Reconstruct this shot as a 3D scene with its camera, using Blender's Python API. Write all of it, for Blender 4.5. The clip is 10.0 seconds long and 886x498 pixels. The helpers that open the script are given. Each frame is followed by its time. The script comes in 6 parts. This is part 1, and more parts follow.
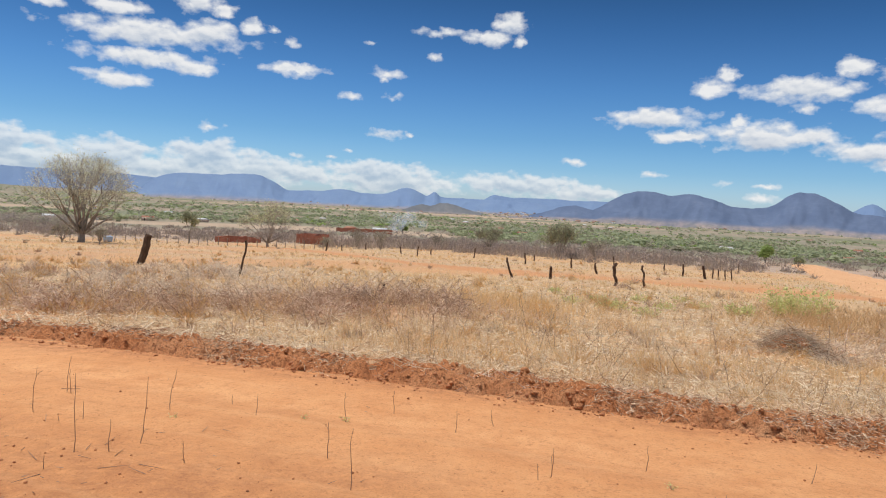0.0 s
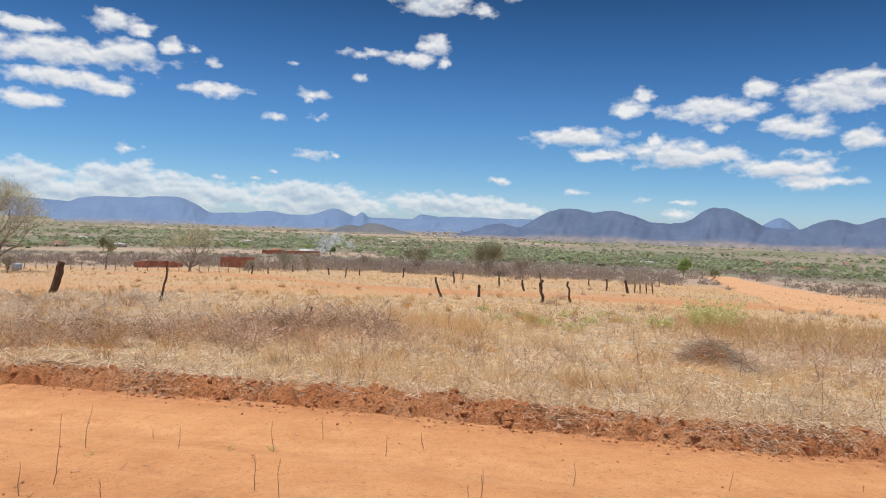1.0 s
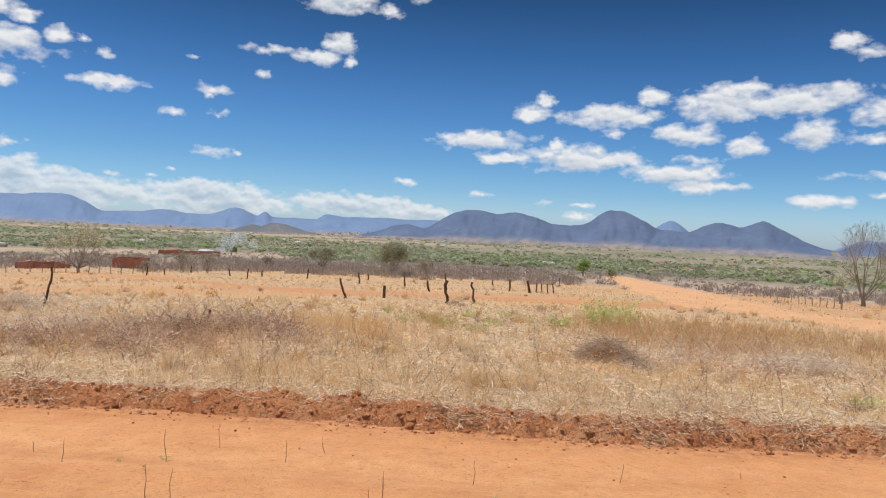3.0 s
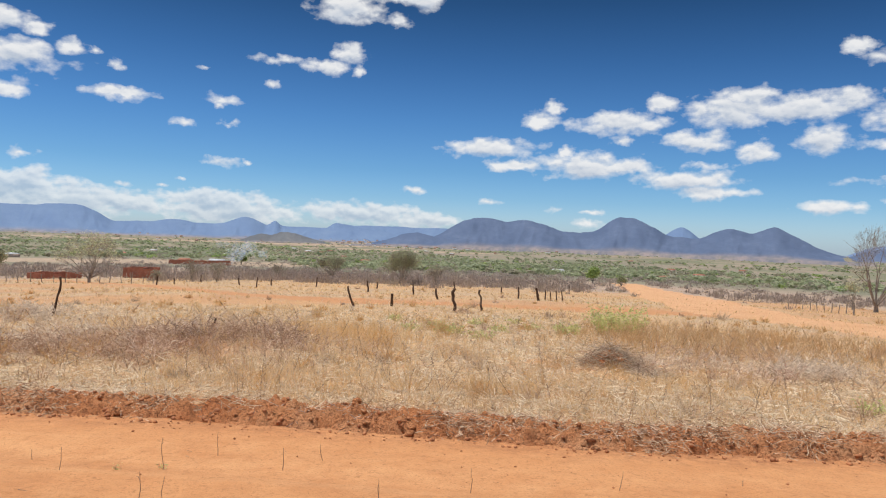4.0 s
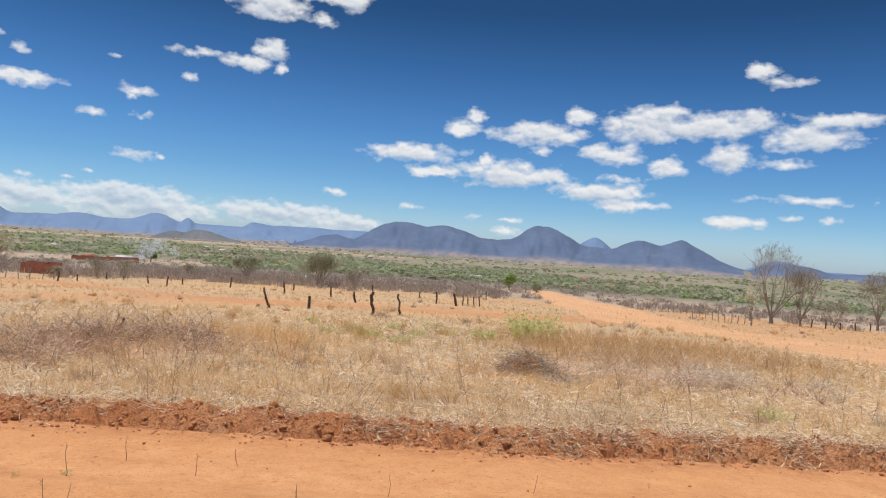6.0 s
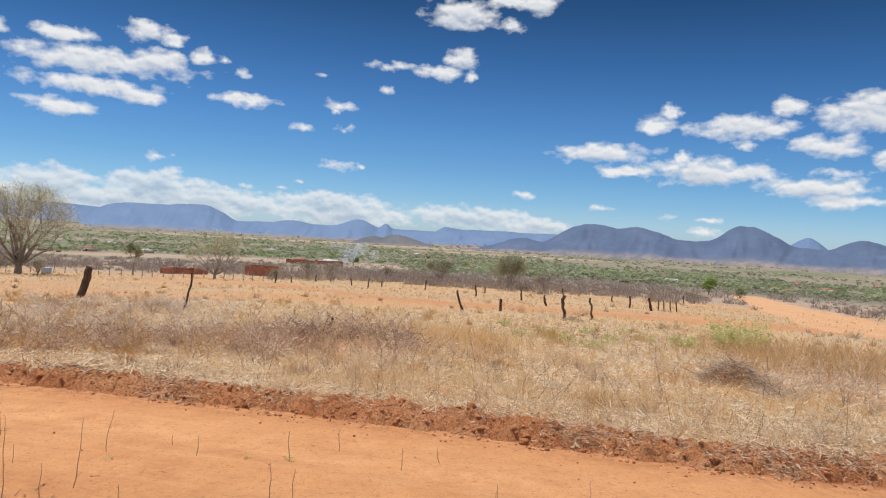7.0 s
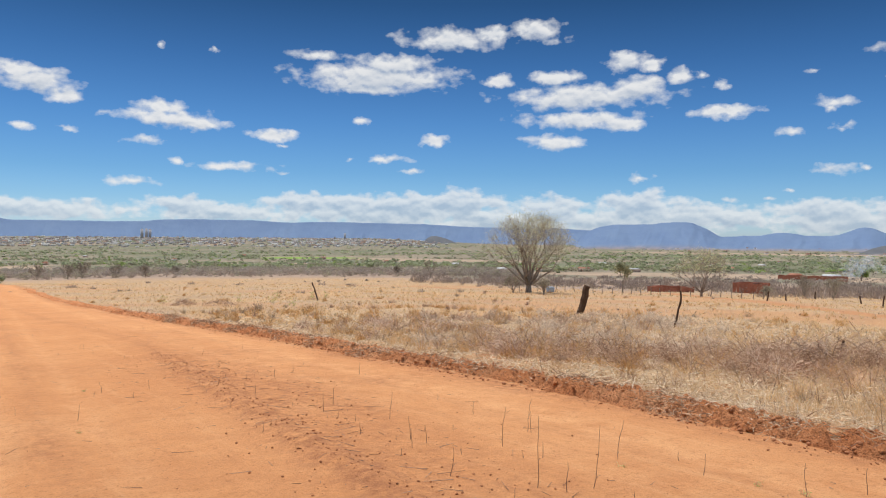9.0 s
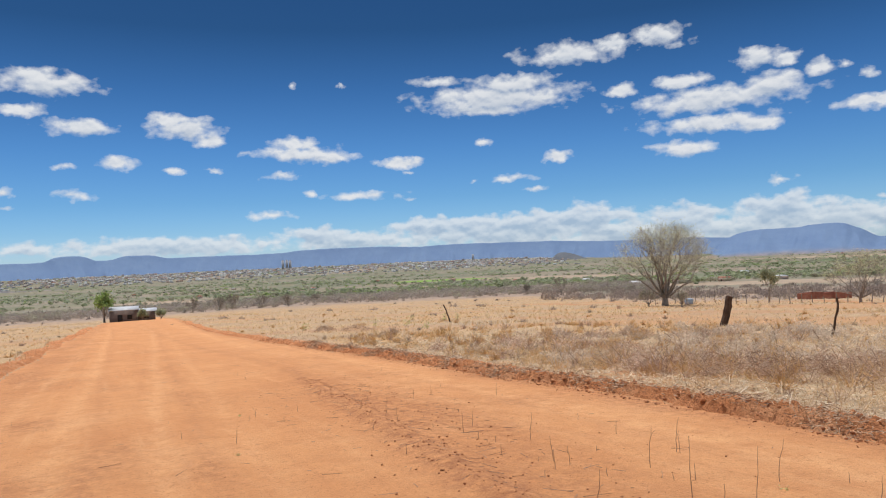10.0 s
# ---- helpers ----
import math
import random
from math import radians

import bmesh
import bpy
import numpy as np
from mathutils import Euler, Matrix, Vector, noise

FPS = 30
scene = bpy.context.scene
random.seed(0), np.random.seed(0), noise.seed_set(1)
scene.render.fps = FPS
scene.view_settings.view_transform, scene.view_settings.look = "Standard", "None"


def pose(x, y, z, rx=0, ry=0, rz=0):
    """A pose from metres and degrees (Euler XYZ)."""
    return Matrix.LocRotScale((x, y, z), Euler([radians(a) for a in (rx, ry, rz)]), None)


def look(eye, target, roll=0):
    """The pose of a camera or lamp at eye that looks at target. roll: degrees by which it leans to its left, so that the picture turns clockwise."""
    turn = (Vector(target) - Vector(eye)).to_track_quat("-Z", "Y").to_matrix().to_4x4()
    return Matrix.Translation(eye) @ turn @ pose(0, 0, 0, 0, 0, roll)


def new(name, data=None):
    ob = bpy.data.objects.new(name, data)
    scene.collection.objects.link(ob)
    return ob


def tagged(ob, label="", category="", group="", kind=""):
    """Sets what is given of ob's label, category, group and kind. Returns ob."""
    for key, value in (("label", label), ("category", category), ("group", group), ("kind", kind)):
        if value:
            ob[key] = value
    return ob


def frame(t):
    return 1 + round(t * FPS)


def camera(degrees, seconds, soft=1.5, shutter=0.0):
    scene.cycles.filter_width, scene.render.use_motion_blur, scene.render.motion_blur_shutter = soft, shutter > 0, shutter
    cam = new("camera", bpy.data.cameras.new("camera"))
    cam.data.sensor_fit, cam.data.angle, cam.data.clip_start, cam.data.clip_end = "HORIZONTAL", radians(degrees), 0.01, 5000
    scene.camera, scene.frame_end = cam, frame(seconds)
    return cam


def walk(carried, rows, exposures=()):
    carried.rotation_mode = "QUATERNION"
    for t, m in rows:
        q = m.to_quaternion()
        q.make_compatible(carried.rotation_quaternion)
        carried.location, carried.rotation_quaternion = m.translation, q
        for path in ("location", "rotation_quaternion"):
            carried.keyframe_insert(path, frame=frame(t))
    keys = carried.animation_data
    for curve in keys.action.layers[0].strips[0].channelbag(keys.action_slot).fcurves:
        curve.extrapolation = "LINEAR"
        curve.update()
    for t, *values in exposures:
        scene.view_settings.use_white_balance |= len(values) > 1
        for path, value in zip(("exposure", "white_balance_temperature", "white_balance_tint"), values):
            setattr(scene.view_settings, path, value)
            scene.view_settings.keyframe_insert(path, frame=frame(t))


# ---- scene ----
# ---- camera: held by somebody who stands on the dirt road and turns ----
cam = camera(63.29, 10.0, soft=1.1)
EYE = 1.6
# seconds, x, y, height over the first eye, yaw, pitch, lean to the right
ROWS = [
    (0, -0.000, 0.001, -0.004, 0.00, -3.75, -2.97),
    (0.5, -0.007, 0.014, 0.009, -2.80, -3.02, -1.80),
    (1, 0.019, -0.028, 0.027, -5.61, -1.95, -2.05),
    (1.5, 0.072, -0.064, 0.037, -13.42, -1.99, -2.69),
    (2, 0.089, -0.054, 0.043, -17.78, -1.80, -2.94),
    (2.5, 0.080, -0.069, 0.048, -16.69, -1.62, -2.74),
    (3, 0.050, -0.049, 0.044, -13.09, -1.61, -2.43),
    (3.2, 0.056, -0.052, 0.039, -11.80, -1.62, -2.25),
    (4.3, 0.180, -0.050, 0.031, -13.18, -0.65, -1.86),
    (4.5, 0.140, -0.103, 0.050, -14.80, -0.34, -2.13),
    (5, 0.155, -0.037, 0.036, -18.89, 0.04, -3.06),
    (5.2, 0.151, -0.024, 0.040, -20.23, -0.02, -3.57),
    (6.3, 0.083, -0.095, 0.045, -16.35, -0.62, -4.13),
    (6.5, 0.069, -0.074, 0.053, -13.34, -0.75, -3.88),
    (7, 0.044, -0.052, 0.046, -3.73, -1.02, -3.24),
    (7.5, 0.011, -0.066, 0.044, 8.28, -1.38, -2.29),
    (8, -0.034, -0.097, 0.050, 21.83, -1.23, -1.12),
    (8.5, -0.046, -0.123, 0.054, 29.27, -0.97, -0.55),
    (9, -0.057, -0.147, 0.057, 33.52, -0.83, -0.38),
    (9.5, -0.078, -0.158, 0.056, 38.24, -0.34, 0.02),
    (10, -0.087, -0.166, 0.064, 43.65, 0.90, 2.65),
]
walk(cam, [(t, pose(x, y, EYE + z, 0, 0, yaw) @ pose(0, 0, 0, 90 + pitch) @ pose(0, 0, 0, 0, 0, -lean))
           for t, x, y, z, yaw, pitch, lean in ROWS],
     exposures=[(0, 0.0, 6380, 10), (6.5, 0.0, 6350, 10), (8.5, -0.06, 6350, 10), (9.5, -0.07, 6300, 10), (10, -0.13, 6200, 10)])

# ---- world and sun ----
SUN_AZ, SUN_EL = -70.0, 73.0
SKY = 0.095
EXPOSURE = 0.0
scene.view_settings.exposure = EXPOSURE


def wire(nt, kind, **given):
    """A node of that kind; keys set attributes (a_ in front) or inputs by name or number (i0, i1)."""
    node = nt.nodes.new("ShaderNode" + kind)
    sockets = []
    for key, value in given.items():
        if key == "op":
            node.operation = value
        elif key == "data_type":
            node.data_type = value
        elif key == "blend":
            node.blend_type = value
        else:
            name = int(key[1:]) if key[0] == "i" and key[1:].isdigit() else key
            sockets.append((name, value))
    for name, value in sockets:
        sock = node.inputs[name]
        if isinstance(value, bpy.types.NodeSocket):
            nt.links.new(value, sock)
        else:
            sock.default_value = value
    return node


def ramp(nt, fac, stops):
    node = nt.nodes.new("ShaderNodeValToRGB")
    nt.links.new(fac, node.inputs[0])
    els = node.color_ramp.elements
    while len(els) < len(stops):
        els.new(0.5)
    for e, (p, c) in zip(els, stops):
        e.position, e.color = p, (c if isinstance(c, tuple) else (c, c, c)) + (1,)
    return node.outputs[0]


def mixed(nt, fac, a, b, blend="MIX"):
    node = nt.nodes.new("ShaderNodeMix")
    node.data_type, node.blend_type = "RGBA", blend
    for sock, value in ((node.inputs[0], fac), (node.inputs[6], a), (node.inputs[7], b)):
        if isinstance(value, bpy.types.NodeSocket):
            nt.links.new(value, sock)
        else:
            sock.default_value = value if not isinstance(value, tuple) else value + (1,)
    return node.outputs[2]


def math_(nt, op, a, b=0.0, c=0.0, clamp=False):
    node = nt.nodes.new("ShaderNodeMath")
    node.operation, node.use_clamp = op, clamp
    for sock, value in zip(node.inputs, (a, b, c)):
        if isinstance(value, bpy.types.NodeSocket):
            nt.links.new(value, sock)
        else:
            sock.default_value = value
    return node.outputs[0]


# clouds: azimuth, elevation, half width, half height in degrees
CLOUDS_HILLS = [(25.8, 9.1, 3.7, 0.86), (28.7, 10.6, 1.28, 0.67), (34.0, 9.9, 3.75, 1.24), (38.5, 10.1, 3.85, 1.04), (35.0, 11.0, 2.09, 0.69), (41.5, 10.5, 2.21, 0.78),
                (40.0, 7.8, 1.96, 1.05), (45.3, 9.2, 3.03, 0.99), (47.0, 10.3, 2.5, 0.6), (31.4, 7.8, 2.26, 0.76), (35.7, 6.9, 1.52, 0.71), (43.9, 7.4, 1.27, 0.43),
                (32.2, 6.0, 1.75, 0.3), (19.7, 9.3, 1.43, 0.69), (20.7, 10.2, 0.71, 0.56), (16.0, 7.1, 3.67, 0.75), (17.9, 5.8, 2.6, 0.44), (23.1, 5.9, 3.54, 1.1),
                (26.2, 5.8, 2.27, 0.61), (30.7, 4.9, 3.8, 0.78), (32.5, 4.0, 2.82, 0.52)]
CLOUDS_HILLS_MORE = [(41.8, 14.0, 1.17, 0.57), (43.6, 13.1, 1.63, 0.41), (44.9, 4.8, 3.34, 0.39), (40.5, 3.1, 1.88, 0.57), (44.3, 3.5, 0.78, 0.2), (46.8, 3.4, 0.84, 0.31),
                     (15.8, 2.8, 0.81, 0.31), (23.5, 1.4, 1.33, 0.4), (21.3, 2.4, 0.8, 0.27), (10.0, 3.6, 1.15, 0.27), (23.7, 2.3, 1.24, 0.18), (25.9, 7.8, 1.05, 0.35),
                     (21.7, 7.0, 0.8, 0.53), (2.7, 12.7, 1.93, 0.53), (4.4, 13.8, 1.28, 0.81), (5.0, 12.6, 0.51, 0.58), (-1.1, 13.0, 1.62, 0.36), (-1.3, 11.0, 0.49, 0.37)]
CLOUDS_VALLEY = [(-12.3, 9.3, 2.06, 0.38), (-5.3, 9.6, 1.15, 0.36), (-5.5, 9.1, 0.46, 0.24), (-7.7, 7.7, 0.97, 0.36), (-4.7, 7.9, 0.85, 0.28), (-5.2, 5.0, 1.28, 0.37),
                 (-3.1, 5.1, 0.36, 0.17), (-12.4, 11.4, 0.48, 0.33), (-6.4, 11.9, 0.57, 0.16), (-11.9, 3.0, 0.62, 0.24), (-9.2, 3.1, 0.51, 0.16), (-7.8, 3.6, 0.37, 0.16)]
CLOUDS_TOP = [(4.2, 17.1, 2.69, 1.12), (5.9, 16.4, 2.54, 0.41), (8.2, 16.5, 0.98, 0.49), (10.0, 18.0, 1.69, 0.73), (7.6, 18.1, 1.77, 0.48)]
CLOUDS_TREE = [(-33.1, 15.4, 3.81, 0.79), (-29.7, 15.7, 1.87, 0.62), (-26.2, 16.1, 1.76, 0.74), (-24.7, 15.2, 0.96, 0.41), (-43.6, 14.0, 2.52, 0.37), (-38.9, 12.5, 6.12, 1.1),
               (-37.4, 13.5, 2.95, 0.76), (-40.0, 11.7, 3.45, 0.51), (-29.3, 12.3, 1.25, 0.47), (-19.3, 13.5, 1.52, 0.78), (-17.4, 13.1, 0.91, 0.49), (-15.4, 12.2, 0.97, 0.57),
               (-13.9, 12.3, 0.48, 0.28), (-12.4, 11.5, 0.59, 0.36), (-24.7, 12.5, 2.28, 0.51), (-22.3, 11.0, 6.24, 0.93), (-18.4, 11.5, 2.43, 0.83), (-22.7, 9.2, 4.67, 0.6),
               (-19.2, 8.8, 1.43, 0.51), (-24.6, 7.6, 2.28, 0.57)]
CLOUDS_TREE_MORE = [(-12.1, 9.5, 2.18, 0.45), (-5.0, 9.7, 1.14, 0.42), (-5.3, 9.2, 0.56, 0.27), (-7.4, 7.8, 0.8, 0.28), (-4.5, 8.0, 0.89, 0.27), (-5.0, 5.0, 1.32, 0.35),
                    (-18.4, 4.8, 1.09, 0.34), (-34.2, 7.7, 0.99, 0.48), (-46.8, 7.8, 1.7, 0.47), (-46.1, 7.1, 0.43, 0.17), (-38.2, 6.3, 1.61, 0.35), (-41.1, 6.2, 0.44, 0.18),
                    (-36.2, 5.3, 1.08, 0.22), (-49.8, 5.4, 2.57, 0.38), (-45.9, 4.9, 0.77, 0.26), (-54.8, 14.0, 0.39, 0.24), (-51.3, 13.9, 0.33, 0.2), (-40.0, 9.2, 0.71, 0.26)]
CLOUDS_TOWN = [(-54.4, 8.8, 3.22, 0.61), (-54.9, 9.5, 1.63, 0.57), (-52.3, 8.5, 2.09, 0.54), (-58.9, 8.8, 0.95, 0.32), (-56.1, 7.1, 1.46, 0.37), (-63.3, 10.7, 2.64, 0.82),
               (-64.2, 11.3, 1.59, 0.52), (-61.3, 9.8, 1.27, 0.5), (-63.9, 7.6, 1.0, 0.23), (-53.9, 5.6, 0.47, 0.29), (-57.0, 4.1, 1.74, 0.33), (-61.1, 7.5, 0.64, 0.16)]
CLOUDS_EDGE = [(-72.2, 13.5, 3.07, 0.83), (-72.9, 14.0, 1.72, 0.52), (-73.8, 11.6, 1.55, 0.49), (-70.3, 10.6, 2.31, 0.63), (-67.7, 8.1, 1.28, 0.53), (-64.1, 7.6, 1.11, 0.25),
               (-71.4, 7.8, 0.78, 0.2), (-70.7, 5.8, 1.5, 0.32), (-74.9, 5.9, 0.66, 0.31), (-61.2, 7.6, 0.74, 0.17), (-74.9, 4.9, 0.59, 0.19)]
CLOUDS_LOW = [(-36.3, 2.6, 4.7, 0.7), (-31.9, 2.9, 2.3, 0.9), (-25.2, 2.4, 2.9, 0.9), (-18.4, 2.9, 3.1, 0.8), (-14.9, 2.0, 4.5, 0.8),
              (-11.3, 1.9, 2.7, 0.5), (-5.5, 2.4, 4.0, 0.6), (-4.1, 1.6, 5.3, 0.6), (5.5, 1.9, 4.6, 0.6), (10.5, 1.5, 2.4, 0.5),
              (-38.0, 1.8, 3.5, 0.6), (-29.2, 1.7, 6.5, 0.9), (-21.0, 1.6, 6.6, 0.8), (-32.6, 3.1, 3.8, 0.6), (-37.4, 2.9, 5.3, 0.6),
              (-43.7, 3.0, 3.6, 0.5), (-53.6, 2.8, 2.6, 0.4), (-50.1, 2.1, 5.4, 0.5), (-64.4, 2.2, 8.2, 0.5), (-73.3, 2.3, 2.1, 0.3),
              (-39.3, 2.3, 8.8, 0.7)]


def make_world():
    world = bpy.data.worlds.new("sky")
    scene.world = world
    world.use_nodes = True
    nt = world.node_tree
    nt.nodes.clear()
    out = nt.nodes.new("ShaderNodeOutputWorld")
    bg = nt.nodes.new("ShaderNodeBackground")
    nt.links.new(bg.outputs[0], out.inputs[0])
    bg.inputs[1].default_value = SKY
    sky = nt.nodes.new("ShaderNodeTexSky")
    sky.sky_type, sky.sun_disc = "NISHITA", False
    sky.sun_elevation, sky.sun_rotation = radians(SUN_EL), radians(SUN_AZ)
    sky.altitude, sky.air_density, sky.dust_density, sky.ozone_density = 400, 1.0, 0.6, 2.0
    co = nt.nodes.new("ShaderNodeTexCoord").outputs["Generated"]
    sep = wire(nt, "SeparateXYZ", i0=co)
    x, y, z = sep.outputs
    az = math_(nt, "MULTIPLY", math_(nt, "ARCTAN2", x, y), 57.29578)
    el = math_(nt, "MULTIPLY", math_(nt, "ARCSINE", z), 57.29578)
    flat = wire(nt, "CombineXYZ", i0=az, i1=el).outputs[0]
    # billowing edges: the degrees are pushed about by two sizes of noise
    warp = wire(nt, "TexNoise", Vector=flat, Scale=0.9, Detail=4.0, Roughness=0.55)
    push = wire(nt, "VectorMath", op="SUBTRACT", i0=warp.outputs["Color"], i1=(0.5, 0.5, 0.5)).outputs[0]
    bent = wire(nt, "VectorMath", op="MULTIPLY_ADD", i0=push, i1=(1.5, 0.8, 0.0), i2=flat).outputs[0]
    above = wire(nt, "VectorMath", op="ADD", i0=bent, i1=(0.15, 0.55, 0.0)).outputs[0]

    def field(clouds, at, grow=1.0):
        low = None
        for a, e, w, h in clouds:
            w, h = grow * w, grow * h
            q = wire(nt, "VectorMath", op="MULTIPLY_ADD", i0=at, i1=(1 / w, 1 / h, 0), i2=(-a / w, -e / h, 0)).outputs[0]
            r = wire(nt, "VectorMath", op="LENGTH", i0=q).outputs["Value"]
            if h < 0.5:
                r = math_(nt, "MULTIPLY_ADD", r, 0.62, 0.44)
            low = r if low is None else math_(nt, "SMOOTH_MIN", low, r, 0.12)
        return low

    clouds = CLOUDS_TOWN + CLOUDS_EDGE + CLOUDS_TREE + CLOUDS_TREE_MORE + CLOUDS_VALLEY + CLOUDS_TOP + CLOUDS_HILLS + CLOUDS_HILLS_MORE
    near = field(clouds, bent, 1.15)
    over_near = field([c for c in clouds if c[2] * c[3] > 1.0], above, 1.08)
    band = field([(a, e - 0.25, w, 1.25 * h) for a, e, w, h in CLOUDS_LOW], bent)
    stretched = wire(nt, "VectorMath", op="MULTIPLY", i0=flat, i1=(0.75, 1.25, 1.0)).outputs[0]
    n1 = wire(nt, "TexNoise", Vector=stretched, Scale=0.95, Detail=6.0, Roughness=0.5).outputs[0]
    lifted = wire(nt, "VectorMath", op="ADD", i0=stretched, i1=(0.06, 0.30, 0.0)).outputs[0]
    n2 = wire(nt, "TexNoise", Vector=lifted, Scale=0.95, Detail=4.0, Roughness=0.45).outputs[0]
    # how thick the cloud is along each line of sight, and how much of it lies overhead
    dn = math_(nt, "SUBTRACT", math_(nt, "MULTIPLY_ADD", n1, 1.7, 0.17), near)
    dn = math_(nt, "SMOOTH_MIN", math_(nt, "MULTIPLY", dn, 1.55, clamp=True), 1.0, 0.2)
    base = math_(nt, "MULTIPLY", math_(nt, "SUBTRACT", math_(nt, "MULTIPLY_ADD", n2, 1.0, 0.35), over_near), 0.95, clamp=True)
    over_band = field([(a, e - 0.25, w, 1.25 * h) for a, e, w, h in CLOUDS_LOW], wire(nt, "VectorMath", op="ADD", i0=bent, i1=(0.1, 0.4, 0.0)).outputs[0])
    base = math_(nt, "MAXIMUM", base, math_(nt, "MULTIPLY", math_(nt, "SUBTRACT", math_(nt, "MULTIPLY_ADD", n2, 1.6, 0.2), over_band), 1.2, clamp=True))
    db = math_(nt, "SUBTRACT", math_(nt, "MULTIPLY_ADD", n1, 2.2, 0.2), band)
    db = math_(nt, "MULTIPLY", db, 1.9, clamp=True)
    db = math_(nt, "MULTIPLY", db, 0.72)
    thick = math_(nt, "MAXIMUM", dn, db)
    # the same broken clouds go on overhead and behind, unseen, added for fill light
    n3 = wire(nt, "TexNoise", Vector=co, Scale=5.0, Detail=6.0, Roughness=0.55).outputs[0]
    beyond = math_(nt, "MAXIMUM", math_(nt, "MULTIPLY_ADD", el, 0.2, -4.3, clamp=True),
                   math_(nt, "MULTIPLY_ADD", math_(nt, "ABSOLUTE", math_(nt, "ADD", az, 13.0)), 0.16, -11.5, clamp=True))
    over = math_(nt, "MULTIPLY", math_(nt, "MULTIPLY_ADD", n3, 7.0, -3.25, clamp=True), beyond)
    thick = math_(nt, "MAXIMUM", thick, over)
    thick = math_(nt, "SMOOTH_MIN", thick, 0.97, 0.1)
    relief = math_(nt, "MULTIPLY_ADD", math_(nt, "SUBTRACT", n1, n2), 1.5, 0.90, clamp=True)
    relief = math_(nt, "SUBTRACT", relief, math_(nt, "MULTIPLY", base, 0.75), clamp=True)
    lit = mixed(nt, relief, (0.50, 0.58, 0.70), (1.0, 0.99, 0.97))
    white = mixed(nt, 1.0, lit, (9.2, 9.2, 9.2), "MULTIPLY")
    # the deep, clear blue of dry air overhead
    up = math_(nt, "MULTIPLY", el, 1 / 30.0, clamp=True)
    depth = ramp(nt, up, [(0.0, (0.90, 1.16, 1.62)), (0.05, (0.76, 1.05, 1.48)), (0.10, (0.58, 0.90, 1.30)), (0.17, (0.45, 0.77, 1.13)), (0.30, (0.335, 0.635, 0.98)), (0.45, (0.22, 0.46, 0.73)), (0.6, (0.135, 0.30, 0.47)), (1.0, (0.12, 0.265, 0.43))])
    blue = mixed(nt, 1.0, sky.outputs[0], depth, "MULTIPLY")
    nt.links.new(mixed(nt, thick, blue, white), bg.inputs[0])
    return world


make_world()
sun_data = bpy.data.lights.new("sun", "SUN")
sun_data.energy, sun_data.angle, sun_data.color = 4.0, radians(0.53), (1.0, 0.97, 0.94)
sun = new("sun", sun_data)
a, e = radians(SUN_AZ), radians(SUN_EL)
sun.matrix_world = look((300 * math.sin(a) * math.cos(e), 300 * math.cos(a) * math.cos(e), 300 * math.sin(e)), (0, 0, 0))


# ---- materials ----
def material(name, rough=0.9, spec=0.2):
    m = bpy.data.materials.new(name)
    m.use_nodes = True
    nt = m.node_tree
    b = nt.nodes["Principled BSDF"]
    b.inputs["Roughness"].default_value = rough
    b.inputs["Specular IOR Level"].default_value = spec
    return m, nt, b


def noise_(nt, co, scale, detail=4.0, rough=0.6):
    return wire(nt, "TexNoise", Vector=co, Scale=scale, Detail=detail, Roughness=rough).outputs[0]


def bump(nt, b, height, strength, distance):
    node = wire(nt, "Bump", Height=height, Strength=strength, Distance=distance)
    nt.links.new(node.outputs[0], b.inputs["Normal"])


def obj_co(nt):
    return nt.nodes.new("ShaderNodeTexCoord").outputs["Object"]


